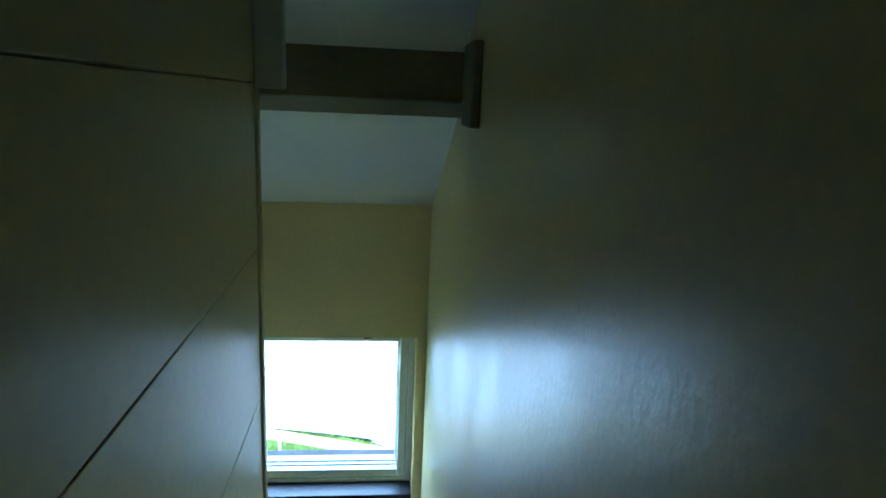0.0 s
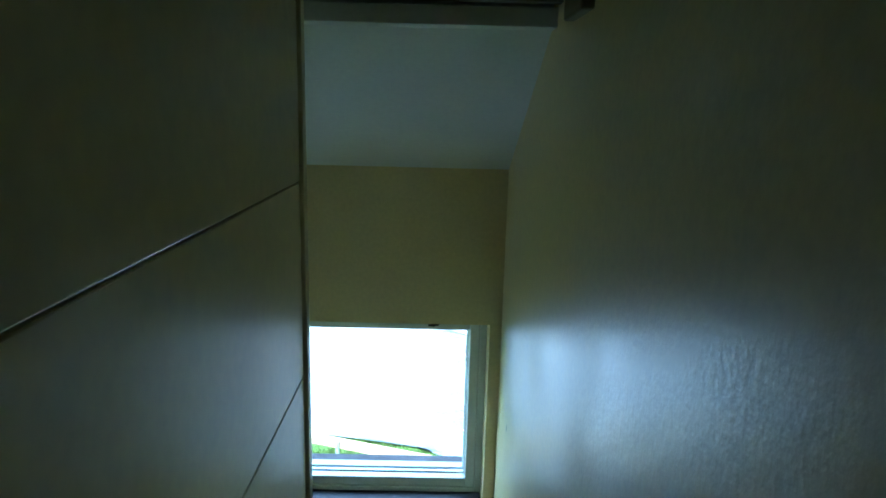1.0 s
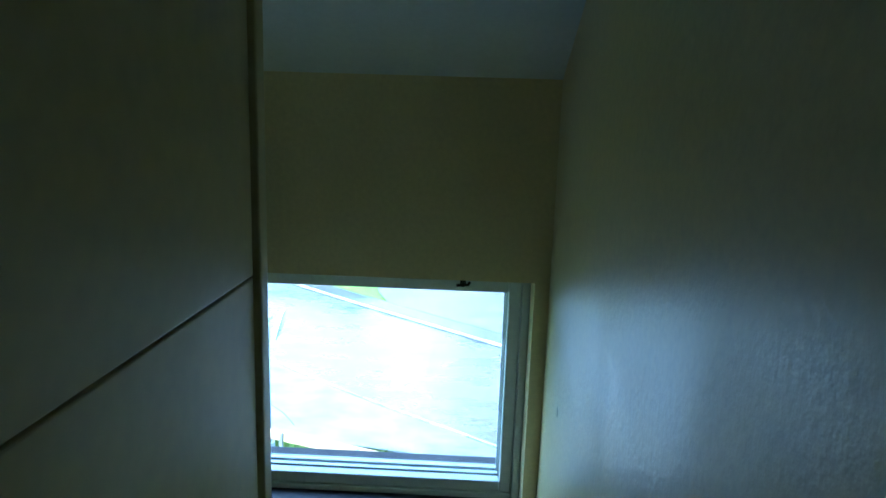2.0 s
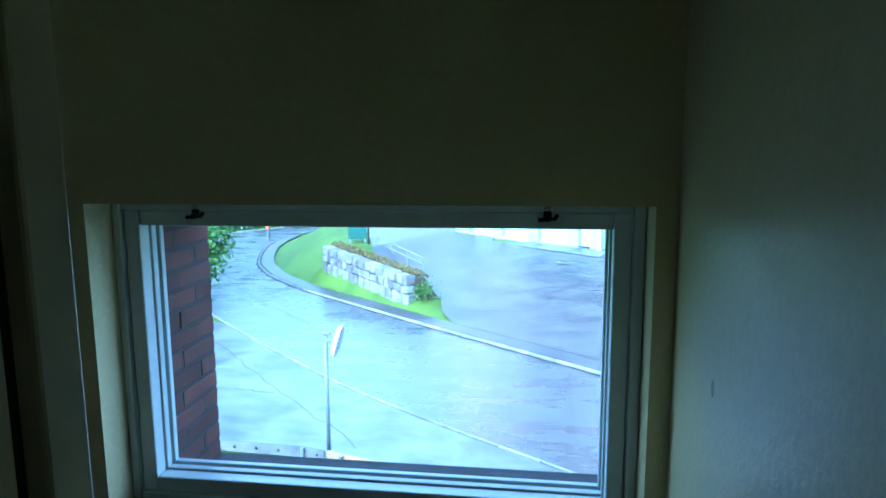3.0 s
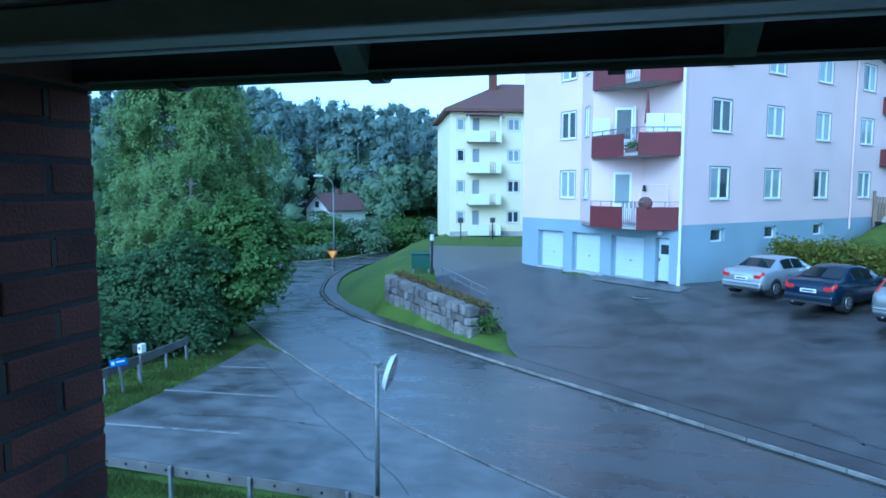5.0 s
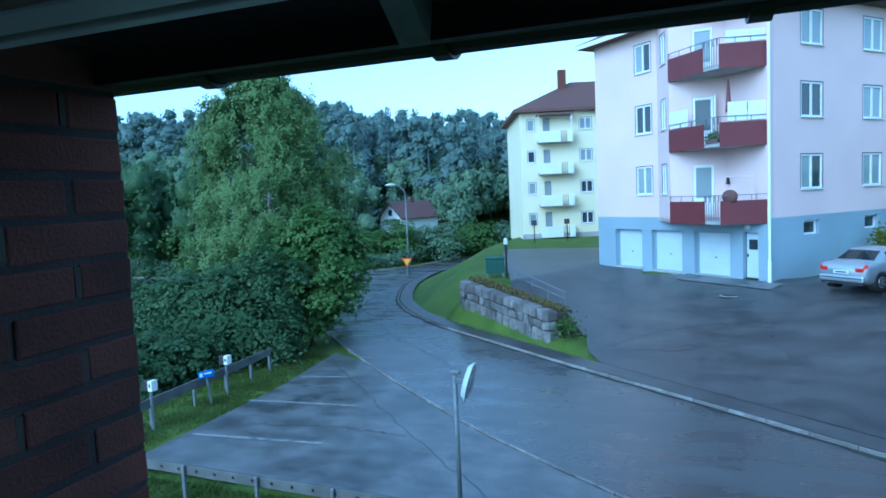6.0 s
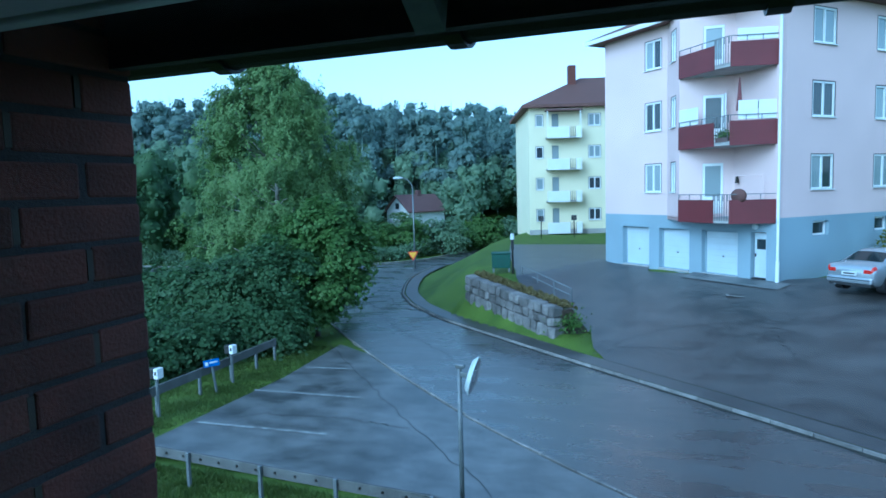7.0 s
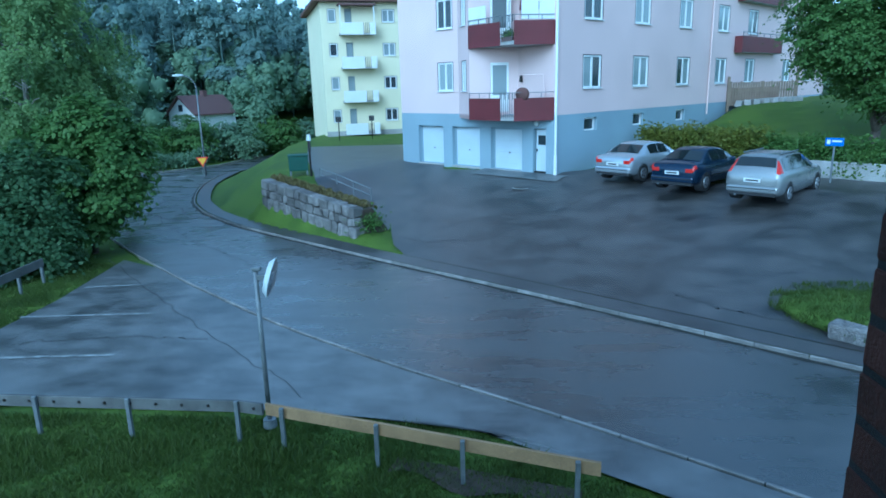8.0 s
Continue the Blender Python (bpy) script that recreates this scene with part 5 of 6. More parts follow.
tagged(mesh_np("grass", np.stack([root - side, root + side, root + tip], 1).reshape(-1, 3), np.arange(3 * n).reshape(n, 3), L_GRASS), "rough grass on the low mound", "grass", kind="stuff")


def stone_mesh(sx, sy, sz, seed):
    """A roughly hewn granite block."""
    b = bmesh.new()
    box(b, -sx / 2, -sy / 2, 0, sx / 2, sy / 2, sz, min(sx, sz) * 0.14)
    for v in b.verts:
        v.co += noise.noise_vector(v.co * 3 + Vector((seed * 7.3, 0, 0))) * 0.07
    return b


for k, (x, y, a, l) in enumerate(((7.78, 11.72, -46, 0.95), (8.47, 11.02, -45, 0.95))):
    ob = part("granite_block", stone_mesh(l, 0.35, 0.4, k), M_GRANITE)
    ob.matrix_world = Matrix.Translation((x, y, at_ground(x, y) - 0.05)) @ Matrix.Rotation(radians(a), 4, "Z")
    tagged(ob, "rough pale granite edging block in the grass", "stone block", "granite edging blocks")

# ---- granite retaining wall with its bed and rail ----
WA, WB = np.array((-9.0, 26.9)), np.array((-4.05, 22.25))
gw = thing("granite_wall", Matrix(), "rough grey granite block retaining wall", "retaining wall", kind="structure")
wl = np.linalg.norm(WB - WA)
wdir = (WB - WA) / wl
wang = math.atan2(wdir[1], wdir[0])
wn_ = np.array((wdir[1], -wdir[0]))
random.seed(7)
for row, (zlo, zhi) in enumerate(((-0.3, 0.24), (0.24, 0.58), (0.58, 0.98))):
    s = 0.0
    while s < wl - 0.1:
        l = min(random.uniform(0.42, 0.8) if row == 2 else random.uniform(0.3, 0.62), wl - s)
        l = wl - s if wl - s - l < 0.3 else l
        c = WA + wdir * (s + l / 2)
        base = 1.30 + (0.78 - 1.30) * (s + l / 2) / wl
        ob = part("stone", stone_mesh(l - 0.045, 0.5, (zhi - zlo) - 0.03, s + row * 9), M_GRANITE, gw)
        ob.matrix_world = Matrix.Translation((c[0], c[1], base + zlo)) @ Matrix.Rotation(wang, 4, "Z") @ Matrix.Rotation(radians(random.uniform(-2, 2)) + 0.085, 4, "Y")
        s += l
b = bmesh.new()
back = -wn_ if np.dot(wn_, GDIR) < 0 else wn_
vs = []
for p, z in ((WA, 2.2), (WB, 1.62)):
    for k, dz in ((0.15, 0), (0.6, 0.02), (1.3, -0.15)):
        q = p + back * k
        vs.append(b.verts.new((q[0], q[1], z + dz if k < 1 else max(at_ground(*q), z - 0.9))))
low = [b.verts.new((v.co.x, v.co.y, 0.3)) for v in vs]
for i in (0, 1):
    b.faces.new((vs[i], vs[i + 1], vs[i + 4], vs[i + 3]))
for i, j in ((0, 1), (1, 2), (2, 5), (5, 4), (4, 3), (3, 0)):
    b.faces.new((vs[i], vs[j], low[j], low[i]))
tagged(part("planting_bed", b, M_SOIL), "planted soil bed behind the granite wall", "bed", kind="structure")
rng = np.random.default_rng(66)
t, k = rng.uniform(0.02, 0.98, 1500), rng.uniform(0.15, 0.95, 1500)
pp = WA + np.outer(t * wl, wdir) + np.outer(k, back)
pts = np.stack([pp[:, 0], pp[:, 1], 2.2 - 0.58 * t + rng.uniform(0.0, 0.22, 1500) - 0.25 * np.clip(k - 0.6, 0, 2)], 1)
v, f = leaf_quads(rng, pts, 0.07, 1.3)
tagged(mesh_np("weeds", v, f, L_DRY), "dry yellow-brown weeds in the wall's bed", "weeds", kind="stuff")
pts = rng.normal(size=(420, 3)) * (0.28, 0.25, 0.22) + (WB[0] + 0.35, WB[1] + 0.15, 1.15)
v, f = leaf_quads(rng, pts, 0.06, 1.0)
tagged(mesh_np("weeds", v, f, L_HEDGE), "green weeds growing at the wall's end", "weeds", kind="stuff")


def hand_rail():
    posts = [(-4.35, 26.9), (-5.2, 27.4), (-6.05, 27.95), (-6.9, 28.5)]
    tops = [1.72, 1.98, 2.24, 2.45]
    o = thing("hand_rail", Matrix.Translation((*posts[0], at_ground(*posts[0]))), "galvanised steel pedestrian rail behind the wall", "railing")
    inv = o.matrix_world.inverted()
    for (x, y), z in zip(posts, tops):
        part("post", cyl(bmesh.new(), inv @ Vector((x, y, at_ground(x, y) - 0.1)), inv @ Vector((x, y, z)), 0.035, seg=10), M_STEEL, o)
    for dz in (0.0, -0.3):
        for i in range(3):
            part("rail", cyl(bmesh.new(), inv @ Vector((*posts[i], tops[i] + dz)), inv @ Vector((*posts[i + 1], tops[i + 1] + dz)), 0.03, seg=10), M_STEEL, o)


hand_rail()
bx_, by_ = -8.15, 29.4
bin_ = thing("grit_bin", Matrix.Translation((bx_, by_, at_ground(bx_, by_) - 0.02)) @ Matrix.Rotation(radians(15), 4, "Z"), "green plastic grit bin on a low rack", "bin")
GB = 3.05 - at_ground(bx_, by_)
bx("body", M_GREENBOX, bin_, -0.45, -0.35, GB - 0.75, 0.45, 0.35, GB - 0.08, bevel=0.04)
bx("lid", M_GREENBOX, bin_, -0.48, -0.38, GB - 0.08, 0.48, 0.38, GB, bevel=0.03)
for x in (-0.38, 0.38):
    for y in (-0.28, 0.28):
        bx("leg", M_STEEL, bin_, x - 0.04, y - 0.04, 0, x + 0.04, y + 0.04, GB - 0.74)
lx, ly = -7.45, 28.9
post = thing("bollard_lamp", Matrix.Translation((lx, ly, at_ground(lx, ly) - 0.05)), "slim dark post with a white lamp top", "lamp post")
PZ = 4.02 - at_ground(lx, ly)
part("pole", cyl(bmesh.new(), (0, 0, 0), (0, 0, PZ - 0.3), 0.05, 0.045), M_IRON, post)
part("collar", cyl(bmesh.new(), (0, 0, PZ - 0.75), (0, 0, PZ - 0.28), 0.075), M_DARKPL, post)
part("lamp", cyl(bmesh.new(), (0, 0, PZ - 0.28), (0, 0, PZ), 0.11, 0.08, 16), M_LAMPHEAD, post)


# ---- traffic mirror ----
def traffic_mirror():
    o = thing("traffic_mirror", Matrix.Translation((-3.03, 8.37, at_ground(-3.03, 8.37) - 0.03)), "round convex traffic mirror on a steel pole", "traffic mirror")
    part("pole", cyl(bmesh.new(), (0, 0, 0), (0, 0, 2.6), 0.038, seg=16), M_STEEL, o, smooth=True)
    part("foot", cyl(bmesh.new(), (0, 0, 0), (0, 0, 0.14), 0.11, 0.10, 14), M_STEEL, o)
    part("arm", box(bmesh.new(), -0.03, -0.03, 2.42, 0.16, 0.06, 2.5, 0.01), M_STEEL, o)
    part("cap", box(bmesh.new(), -0.05, -0.05, 2.56, 0.09, 0.05, 2.62, 0.012), M_STEEL, o)
    n = Vector((0.955, 0.12, -0.27)).normalized()
    m = Matrix.Translation((0.2, 0.1, 2.42)) @ n.to_track_quat("Z", "Y").to_matrix().to_4x4()
    b = bmesh.new()
    rings = []
    for r, z in ((0.0, 0.075), (0.12, 0.068), (0.22, 0.045), (0.29, 0.015)):
        rings.append([b.verts.new((r * math.cos(a), r * math.sin(a), z)) for a in np.linspace(0, 2 * math.pi, 32, endpoint=False)] if r else [b.verts.new((0, 0, z))])
    for i in range(32):
        j = (i + 1) % 32
        b.faces.new((rings[0][0], rings[1][i], rings[1][j]))
        for a, c in ((1, 2), (2, 3)):
            b.faces.new((rings[a][i], rings[c][i], rings[c][j], rings[a][j]))
    b.transform(m)
    part("glass", b, M_MIRROR, o, "convex mirror glass", smooth=True)
    b = bmesh.new()
    bmesh.ops.create_cone(b, cap_ends=True, segments=32, radius1=0.24, radius2=0.32, depth=0.08, matrix=m @ Matrix.Translation((0, 0, -0.03)))
    part("housing", b, M_LAMPHEAD, o, smooth=False)


traffic_mirror()


# ---- fences ----
def front_fence():
    posts = [(-13.2, 8.6), (-11.6, 8.5), (-10.0, 8.4), (-8.3, 8.3), (-6.65, 8.2), (-5.12, 8.13), (-3.38, 8.03), (-2.62, 7.80), (-1.15, 7.32), (0.05, 6.90), (1.47, 6.41)]
    o = thing("fence", Matrix.Translation((*posts[0], at_ground(*posts[0]))), "low plank fence with steel posts, partly new wood", "fence")
    inv = o.matrix_world.inverted()
    for x, y in posts:
        g = at_ground(x, y)
        part("post", box(bmesh.new(), -0.03, -0.03, g - 0.15, 0.03, 0.03, g + 0.60, 0.006, inv @ Matrix.Translation((x, y - 0.06, 0))), M_STEEL, o)
    run = [(posts[0], posts[2]), (posts[2], posts[4]), (posts[4], posts[6]), (posts[6], (-2.95, 7.92))]
    for a, c in run + [((-2.9, 7.90), posts[8]), (posts[8], (1.75, 6.32))]:
        fresh = a[0] > -2.93
        d = Vector((c[0] - a[0], c[1] - a[1], at_ground(*c) - at_ground(*a)))
        m = inv @ Matrix.Translation((a[0], a[1], at_ground(*a) + (0.02 if fresh else 0))) @ d.to_track_quat("X", "Z").to_matrix().to_4x4()
        part("rail", box(bmesh.new(), 0.004, -0.025, 0.40, d.length - 0.004, 0.025, 0.585, 0.006, m), M_NEWWOOD if fresh else M_OLDWOOD, o, "fresh yellow plank" if fresh else "weathered grey plank")
        if not fresh:
            for k in np.arange(0.3, d.length, 0.42):
                part("bolt", cyl(bmesh.new(), m @ Vector((k, -0.04, 0.5)), m @ Vector((k, -0.02, 0.5)), 0.025, seg=8), M_IRON, o)


front_fence()


def guard_rail():
    posts = [(-12.0, 9.6), (-12.15, 11.4), (-12.3, 13.1), (-12.45, 14.6), (-12.6, 16.0), (-12.75, 17.2)]
    o = thing("guard_rail", Matrix.Translation((*posts[0], at_ground(*posts[0]))), "weathered plank guard rail on steel posts", "guard rail")
    inv = o.matrix_world.inverted()
    for x, y in posts:
        g = at_ground(x, y)
        part("post", box(bmesh.new(), -0.035, -0.035, g - 0.15, 0.035, 0.035, g + 0.66, 0.006, inv @ Matrix.Translation((x, y, 0))), M_STEEL, o)
    for a, c in zip(posts[:-1], posts[1:]):
        d = Vector((c[0] - a[0], c[1] - a[1], at_ground(*c) - at_ground(*a)))
        m = inv @ Matrix.Translation((a[0] + 0.06, a[1], at_ground(*a))) @ d.to_track_quat("X", "Z").to_matrix().to_4x4()
        part("rail", box(bmesh.new(), 0.004, -0.03, 0.46, d.length - 0.004, 0.03, 0.70, 0.008, m), M_OLDWOOD, o)


guard_rail()


def socket_post(x, y, h):
    o = thing("socket_post", Matrix.Translation((x, y, at_ground(x, y) - 0.03)), "steel post with a black and white socket box", "socket post", "socket posts")
    part("pole", cyl(bmesh.new(), (0, 0, 0), (0, 0, h - 0.2), 0.04, seg=12), M_STEEL, o)
    part("box", box(bmesh.new(), -0.17, -0.1, h - 0.25, 0.0, 0.1, h, 0.015), M_DARKPL, o)
    part("door", box(bmesh.new(), 0.0, -0.1, h - 0.25, 0.13, 0.1, h + 0.01, 0.015), M_WHITE, o)
    part("bar", box(bmesh.new(), 0.04, -0.105, h - 0.15, 0.09, -0.098, h - 0.06), M_DARKPL, o)


socket_post(-11.9, 11.2, 1.22)
socket_post(-12.2, 14.35, 1.12)


def plate_sign(x, y, h, wide, tall, yaw, label, lean=0.0):
    o = thing("sign", Matrix.Translation((x, y, at_ground(x, y) - 0.03)) @ Matrix.Rotation(radians(yaw), 4, "Z") @ Matrix.Rotation(radians(lean), 4, "Y"), label, "sign")
    part("pole", cyl(bmesh.new(), (0, 0, 0), (0, 0, h), 0.035, seg=12), M_STEEL, o)
    part("plate", box(bmesh.new(), -wide / 2, -0.06, h - tall, wide / 2, -0.04, h, 0.01), M_SIGNB, o)
    part("bar", box(bmesh.new(), -wide * 0.4, -0.066, h - tall * 0.75, -wide * 0.22, -0.06, h - tall * 0.25), M_PLATE, o)
    part("bar", box(bmesh.new(), -wide * 0.12, -0.066, h - tall * 0.5, wide * 0.38, -0.06, h - tall * 0.3), M_PLATE, o)


plate_sign(-12.0, 13.4, 0.95, 0.42, 0.2, 42, "small blue sign with white bars on a post", -6)
plate_sign(13.3, 23.75, 1.7, 0.6, 0.3, -35, "blue parking sign with white bars on a post")


# ---- give-way sign, street lamps ----
def give_way(x, y):
    o = thing("give_way_sign", Matrix.Translation((x, y, at_ground(x, y) - 0.05)) @ Matrix.Rotation(radians(22), 4, "Z"), "yellow triangular give-way sign with red border", "road sign")
    h = 1.2 - at_ground(x, y)
    part("pole", cyl(bmesh.new(), (0, 0, 0), (0, 0, h + 0.4), 0.035, seg=10), M_STEEL, o)
    stand = Matrix.Translation((0, -0.05, h)) @ Matrix.Rotation(radians(90), 4, "X")
    part("border", prism(bmesh.new(), [(-0.42, 0.27), (0.42, 0.27), (0.0, -0.46)], 0.015, stand), M_SIGNR, o)
    part("face", prism(bmesh.new(), [(-0.30, 0.20), (0.30, 0.20), (0.0, -0.32)], 0.022, stand), M_SIGNY, o)


give_way(-19.75, 45.5)


def street_lamp(x, y, top, arm, yaw, group="street lamps"):
    o = thing("street_lamp", Matrix.Translation((x, y, at_ground(x, y) - 0.1)) @ Matrix.Rotation(radians(yaw), 4, "Z"), "tall steel street lamp with a curved arm", "street lamp", group)
    h = top - at_ground(x, y)
    part("pole", cyl(bmesh.new(), (0, 0, 0), (0, 0, h - 1.0), 0.075, 0.05, 12), M_STEEL, o, smooth=True)
    b = bmesh.new()
    pts = [(-arm * (1 - math.cos(a)), 0, h - 1.0 + 0.95 * math.sin(a)) for a in np.linspace(0, math.pi / 2, 8)]
    for p, q in zip(pts[:-1], pts[1:]):
        cyl(b, p, q, 0.045, 0.045, 10)
    part("arm", b, M_STEEL, o, smooth=True)
    b = bmesh.new()
    bmesh.ops.create_uvsphere(b, u_segments=16, v_segments=8, radius=1, matrix=Matrix.Translation((-arm - 0.3, 0, h - 0.02)) @ Matrix.Diagonal((0.42, 0.15, 0.1, 1)))
    part("head", b, M_LAMPHEAD, o, smooth=True)


street_lamp(-20.5, 47.6, 7.35, 0.85, 24)
street_lamp(-13.5, 75.0, 8.3, 0.8, 0)
for x, y in ((-10.4, 49.5), (-8.0, 50.6)):
    o = thing("small_sign", Matrix.Translation((x, y, at_ground(x, y))), "small dark box on a post in the grass", "sign post", "yard posts")
    part("pole", cyl(bmesh.new(), (0, 0, 0), (0, 0, 1.5), 0.04, seg=8), M_IRON, o)
    part("box", box(bmesh.new(), -0.2, -0.1, 1.4, 0.2, 0.1, 1.8, 0.02), M_DARKPL, o)


# ---- retaining wall and terrace by the long side ----
b = bmesh.new()
box(b, -18, 5.0, 1.8, -6.2, 5.3, 2.72, 0.02, F_L)
tagged(part("retaining_wall", b, M_CONC), "low weathered concrete retaining wall", "retaining wall", kind="structure")
ter = thing("terrace_fence", Matrix.Translation((*UV(-1.6, 19), 4.4)), "pale wooden terrace fence on the upper lawn", "fence")
t0, t1 = np.array(UV(-0.15, 17.35)), np.array(UV(-3.1, 20.05))
tl = float(np.linalg.norm(t1 - t0))
inv = ter.matrix_world.inverted() @ frame_at(t0, t1 - t0, 0)
for k, v_ in enumerate(np.arange(0.05, tl, 0.15)):
    part("slat", box(bmesh.new(), v_, -0.03, 4.35, v_ + 0.11, 0.0, 5.75 + 0.05 * (k % 4 == 0), 0, inv), M_SLAT, ter)
for z in (4.6, 5.2):
    part("rail", box(bmesh.new(), 0, 0.0, z, tl, 0.04, z + 0.09, 0, inv), M_SLAT, ter)
for v_, h in ((0.0, 6.1), (tl * 0.5, 5.8), (tl, 6.5)):
    part("post", box(bmesh.new(), v_ - 0.06, 0.0, 4.0, v_ + 0.06, 0.12, h, 0, inv), M_SLAT, ter)
for k in range(9):
    u, v_ = -0.5 - 0.36 * k, 16.9 + 0.33 * k
    ob = part("boulder", stone_mesh(0.55, 0.4, 0.32, k + 40), M_CONC)
    ob.matrix_world = Matrix.Translation((*UV(u, v_), at_ground(*UV(u, v_)) - 0.12)) @ Matrix.Rotation(radians(47 + k * 13), 4, "Z")
    tagged(ob, "pale boulder edging the terrace lawn", "boulder", "terrace boulders")


# ---- parked cars ----
SALOON = ((0.0, 0.74, 0.42, 0.78, 0.80, 0.60), (0.06, 0.82, 0.30, 0.93, 0.95, 0.62), (0.25, 0.87, 0.24, 0.985, 1.00, 0.66), (0.72, 0.89, 0.20, 0.99, 1.02, 0.70), (1.35, 0.90, 0.18, 0.97, 1.36, 0.60),
          (1.62, 0.90, 0.18, 0.96, 1.42, 0.58), (2.2, 0.90, 0.18, 0.95, 1.43, 0.58), (2.7, 0.90, 0.18, 0.94, 1.37, 0.58), (3.38, 0.89, 0.18, 0.93, 0.97, 0.68), (3.9, 0.87, 0.20, 0.86, 0.89, 0.66), (4.35, 0.80, 0.26, 0.73, 0.76, 0.6), (4.52, 0.66, 0.36, 0.60, 0.62, 0.5))
ESTATE = ((0.0, 0.74, 0.42, 0.80, 0.84, 0.66), (0.05, 0.84, 0.30, 0.96, 1.0, 0.72), (0.13, 0.87, 0.24, 0.99, 1.12, 0.70), (0.40, 0.89, 0.20, 0.98, 1.47, 0.61), (0.8, 0.90, 0.18, 0.97, 1.53, 0.60),
          (1.7, 0.90, 0.18, 0.96, 1.54, 0.60), (2.3, 0.90, 0.18, 0.95, 1.50, 0.59), (2.7, 0.90, 0.18, 0.94, 1.40, 0.59), (3.38, 0.89, 0.18, 0.93, 0.98, 0.68), (3.9, 0.87, 0.20, 0.87, 0.90, 0.66), (4.3, 0.80, 0.26, 0.74, 0.77, 0.6), (4.46, 0.66, 0.36, 0.60, 0.62, 0.5))


def section(st):
    """Half a cross-section of a car, from the underside up over the flank to the roof."""
    x, w, lo, belt, roof, wr = st
    return [Vector(p) for p in ((x, 0, lo), (x, w * 0.8, lo), (x, w * 0.96, lo + 0.10), (x, w, lo + 0.4 * (belt - lo)), (x, w * 0.985, belt - 0.08), (x, w * 0.93, belt), (x, wr + 0.03, max(belt + 0.004, roof - 0.05)), (x, wr - 0.06, roof), (x, 0, roof + 0.015))]


def car(x, y, yaw, paint, label, estate):
    """A parked car: x runs forward from the rear bumper."""
    o = thing("car", Matrix.Translation((x, y, at_ground(x + 1.2, y + 1.4) + 0.03)) @ Matrix.Rotation(radians(yaw), 4, "Z"), label, "car", "parked cars")
    rows = [section(st) for st in (ESTATE if estate else SALOON)]
    last = len(rows) - 1

    def skin(i, k, s):
        a, c = min(int(i), last - 1), min(int(k), 7)
        p = rows[a][c].lerp(rows[a + 1][c], i - a).lerp(rows[a][c + 1].lerp(rows[a + 1][c + 1], i - a), k - c)
        return Vector((p.x, p.y * s, p.z))

    def patch(name, material, i0, i1, k0, k1, s, proud, pname=""):
        """A pane or lamp that follows the body's skin, standing a little proud of it."""
        b = bmesh.new()
        g = [[skin(i0 + (i1 - i0) * u / 4, k0 + (k1 - k0) * v / 3, s) for v in range(4)] for u in range(5)]
        n = (g[4][0] - g[0][0]).cross(g[0][3] - g[0][0])
        mid = g[2][1] - Vector((2.2, 0, 0.6))
        n = n.normalized() * (1 if n.dot(mid) > 0 else -1) * proud
        top = [[b.verts.new(p + n) for p in r] for r in g]
        low = [[b.verts.new(p - n) for p in r] for r in g]
        for u in range(4):
            for v in range(3):
                b.faces.new((top[u][v], top[u + 1][v], top[u + 1][v + 1], top[u][v + 1]))
        rim = [(u, 0) for u in range(5)] + [(4, v) for v in (1, 2, 3)] + [(u, 3) for u in (3, 2, 1, 0)] + [(0, v) for v in (2, 1)]
        for (u, v), (p, q) in zip(rim, rim[1:] + rim[:1]):
            b.faces.new((top[u][v], top[p][q], low[p][q], low[u][v]))
        return part(name, b, material, o, pname, smooth=False)

    b = bmesh.new()
    loops = [[b.verts.new(p) for p in r] + [b.verts.new((p.x, -p.y, p.z)) for p in reversed(r[1:-1])] for r in rows]
    m = len(loops[0])
    for r0, r1 in zip(loops[:-1], loops[1:]):
        for k in range(m):
            b.faces.new((r0[k], r0[(k + 1) % m], r1[(k + 1) % m], r1[k]))
    b.faces.new(loops[0])
    b.faces.new(loops[-1])
    part("body", b, paint, o, smooth=True)
    r0, r1 = (2.12, 2.9) if estate else (3.1, 3.92)
    for s in (-1, 1):
        patch("rear_window", M_CARGLASS, r0, r1, 6.95, 8.0, s, 0.012, "dark rear window")
        patch("windscreen", M_CARGLASS, 7.1, 7.95, 6.9, 8.0, s, 0.012, "dark windscreen")
        side = ((3.25, 4.35), (4.42, 5.5), (5.56, 7.35)) if estate else ((4.1, 5.7), (5.78, 7.4))
        for i0, i1 in side:
            patch("side_window", M_CARGLASS, i0, i1, 5.12, 5.95, s, 0.012, "dark side window")
        if estate:
            part("roof_rail", cyl(bmesh.new(), (0.6, s * 0.56, 1.56), (2.3, s * 0.56, 1.55), 0.02, seg=8), M_STEEL, o)
            patch("tail_lamp", M_TAIL, 1.1, 2.75, 5.0, 6.6, s, 0.016, "tall red tail lamp")
        else:
            patch("tail_lamp", M_TAIL, 0.35, 1.6, 3.9, 5.1, s, 0.016, "red tail lamp")
            part("lamp_end", box(bmesh.new(), -0.012, s * 0.62 - 0.13, 0.71, 0.03, s * 0.62 + 0.13, 0.84, 0.012), M_TAIL, o, "red tail lamp")
        part("mirror", box(bmesh.new(), 2.75, s * 0.98 - 0.09, 0.93, 2.87, s * 0.98 + 0.09, 1.06, 0.03), paint, o)
        for hx in (1.5, 2.5):
            part("door_handle", box(bmesh.new(), hx, s * 0.895 - 0.014, 0.78, hx + 0.18, s * 0.895 + 0.014, 0.81, 0.004), M_DARKPL, o)
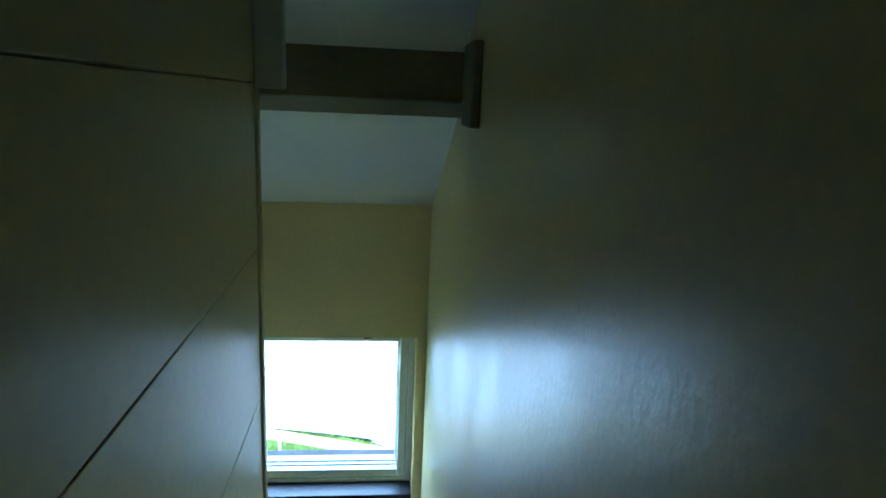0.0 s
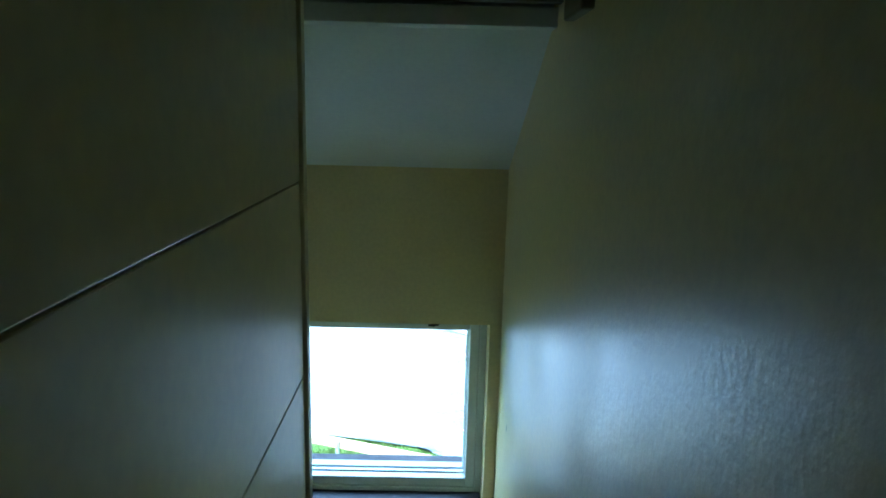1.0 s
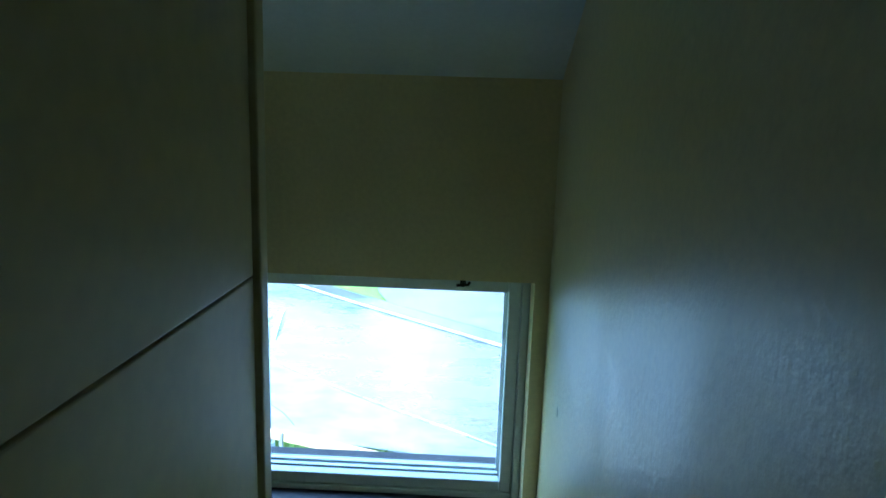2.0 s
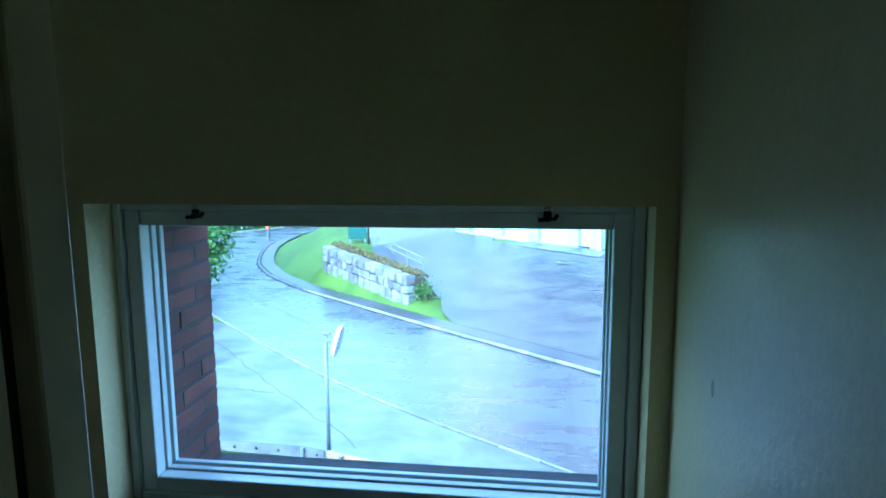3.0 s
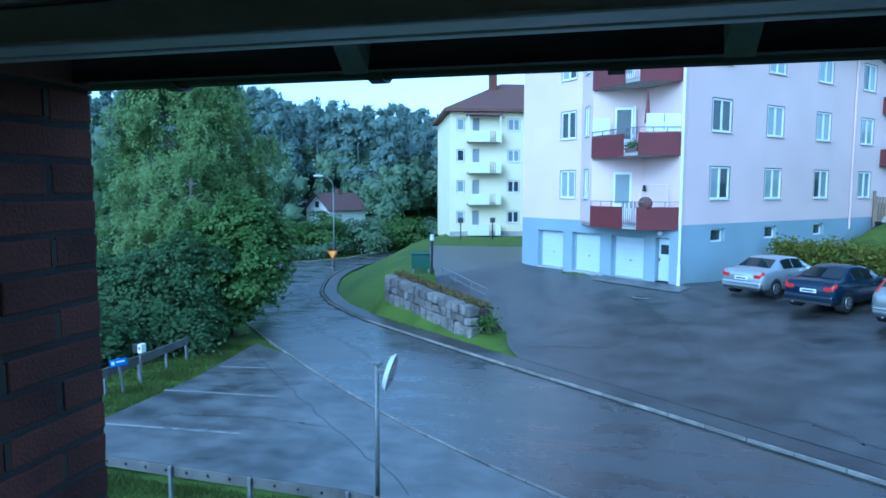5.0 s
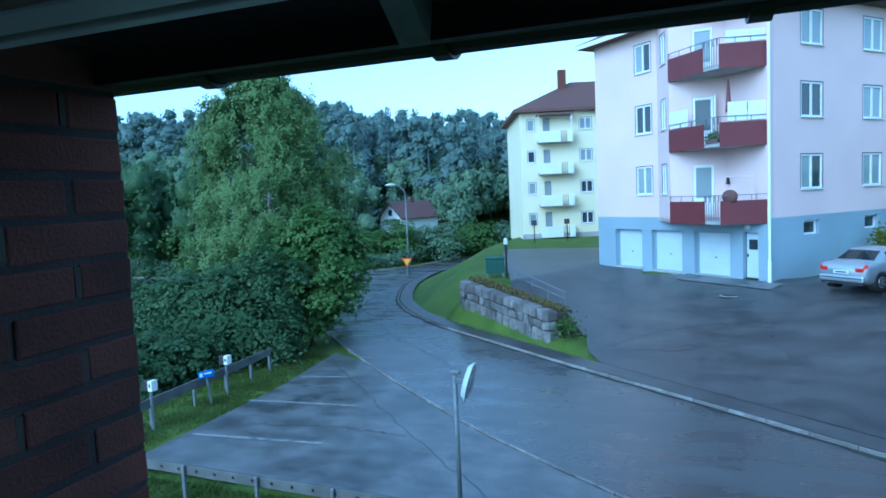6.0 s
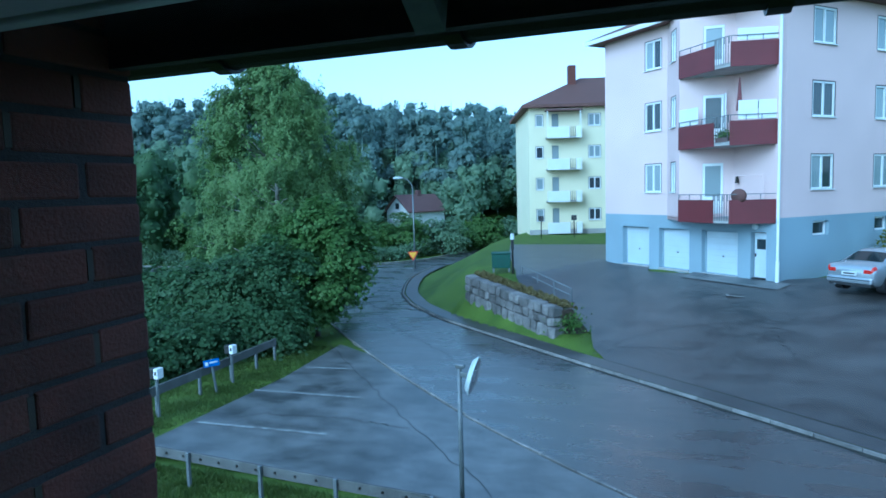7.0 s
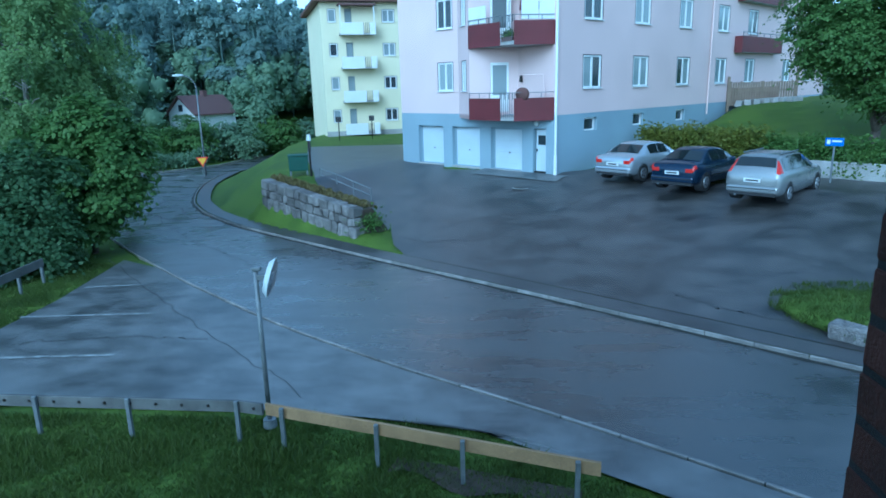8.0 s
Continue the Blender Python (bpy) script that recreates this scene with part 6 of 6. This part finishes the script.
        part("side_strip", box(bmesh.new(), 1.25, s * 0.9 - 0.012, 0.50, 3.1, s * 0.9 + 0.012, 0.55, 0.005), M_DARKPL if not estate else paint, o)
        for wx in (0.82, 3.55):
            wh = new("wheel")
            wh.parent = o
            part("tyre", cyl(bmesh.new(), (wx, s * 0.70, 0.31), (wx, s * 0.905, 0.31), 0.31, seg=24), M_TYRE, wh)
            part("rim", cyl(bmesh.new(), (wx, s * 0.85, 0.31), (wx, s * 0.915, 0.31), 0.22, 0.20, 20), M_RIM, wh)
            for k in range(5):
                a = k * 2 * math.pi / 5
                part("spoke_gap", cyl(bmesh.new(), (wx + 0.13 * math.cos(a), s * 0.9, 0.31 + 0.13 * math.sin(a)), (wx + 0.13 * math.cos(a), s * 0.92, 0.31 + 0.13 * math.sin(a)), 0.04, seg=8), M_TYRE, wh)
            part("arch", cyl(bmesh.new(), (wx, s * 0.60, 0.33), (wx, s * 0.897, 0.33), 0.355, seg=24), M_DARKPL, o)
    plate = 0.74 if not estate else 0.80
    part("number_plate", box(bmesh.new(), -0.03, -0.26, plate - 0.12, 0.04, 0.26, plate, 0.004), M_PLATE, o)
    part("bar", box(bmesh.new(), -0.034, -0.2, plate - 0.085, -0.028, 0.2, plate - 0.035), M_DARKPL, o)
    part("bumper", box(bmesh.new(), -0.06, -0.80, 0.34, 0.22, 0.80, 0.56, 0.06), paint, o)
    part("bumper_strip", box(bmesh.new(), -0.07, -0.76, 0.47, 0.05, 0.76, 0.50, 0.008), M_DARKPL, o)
    part("valance", box(bmesh.new(), -0.01, -0.74, 0.24, 0.3, 0.74, 0.36, 0.02), M_DARKPL, o)
    part("exhaust", cyl(bmesh.new(), (-0.03, 0.5, 0.25), (0.2, 0.5, 0.25), 0.035, seg=10), M_STEEL, o)


GYAW = math.degrees(math.atan2(GDIR[1], GDIR[0]))
car(5.6, 25.1, GYAW - 2, M_SILVER, "silver saloon car parked beside the pink wall", False)
car(7.2, 22.65, GYAW, M_NAVY, "dark blue saloon car in the upper car park", False)
car(9.1, 20.45, GYAW, M_GREYCAR, "warm grey estate car with roof rails", True)

# ---- brick reveals of the window, laid course by course ----
brick_wall = thing("wall_brick", Matrix(), "dark red brick outer wall with recessed mortar joints", "wall", kind="structure")
for x0, x1, z0, z1 in ((-6.0, -0.7715, 3.0, 6.62), (0.8235, 6.0, 3.0, 6.62), (-0.7705, 0.8225, 3.0, 5.24)):
    bx("mortar", M_MORTAR, brick_wall, x0, -0.236, z0, x1, YB - 0.003, z1)
random.seed(21)
course, joint = 0.0745, 0.011


def brick_mesh(w, d, h, seed):
    """One fired brick with chipped, slightly wavy edges."""
    b = bmesh.new()
    box(b, -w / 2, -d / 2, 0, w / 2, d / 2, h, 0.005)
    for v in b.verts:
        v.co += noise.noise_vector(v.co * 18 + Vector((seed * 5.1, 0, 0))) * 0.0022
    me = bpy.data.meshes.new("brick")
    b.to_mesh(me)
    b.free()
    me.materials.append(M_BRICK)
    return me


STRETCH = [brick_mesh(0.24, 0.11, course - joint, k) for k in range(5)]
HEAD = [brick_mesh(0.112, 0.11, course - joint, k + 9) for k in range(5)]
# side reveals: bricks run through the depth of the wall
for side, face in ((-1, -0.768), (1, 0.82)):
    for row in range(19):
        z = 5.16 + row * course
        cuts = [(0.05, 0.24), (-0.136, 0.112)] if row % 2 else [(0.114, 0.112), (-0.073, 0.24)]
        for yc, w in cuts:
            ob = new("brick", random.choice(STRETCH if w > 0.2 else HEAD))
            ob.parent = brick_wall
            ob.matrix_world = pose(face + side * 0.055 + random.uniform(-0.0015, 0.0015), yc + random.uniform(-0.002, 0.002), z + random.uniform(-0.002, 0.002), random.uniform(-0.6, 0.6), 0, 90 + random.uniform(-0.8, 0.8))
        gap = -0.077 if row % 2 else 0.052
        if row % 3 or side > 0:
            bx("open_joint", M_BLACK, brick_wall, face - side * 0.0005, gap - 0.006, z + 0.006, face + side * 0.004, gap + 0.006, z + course - joint - 0.004)
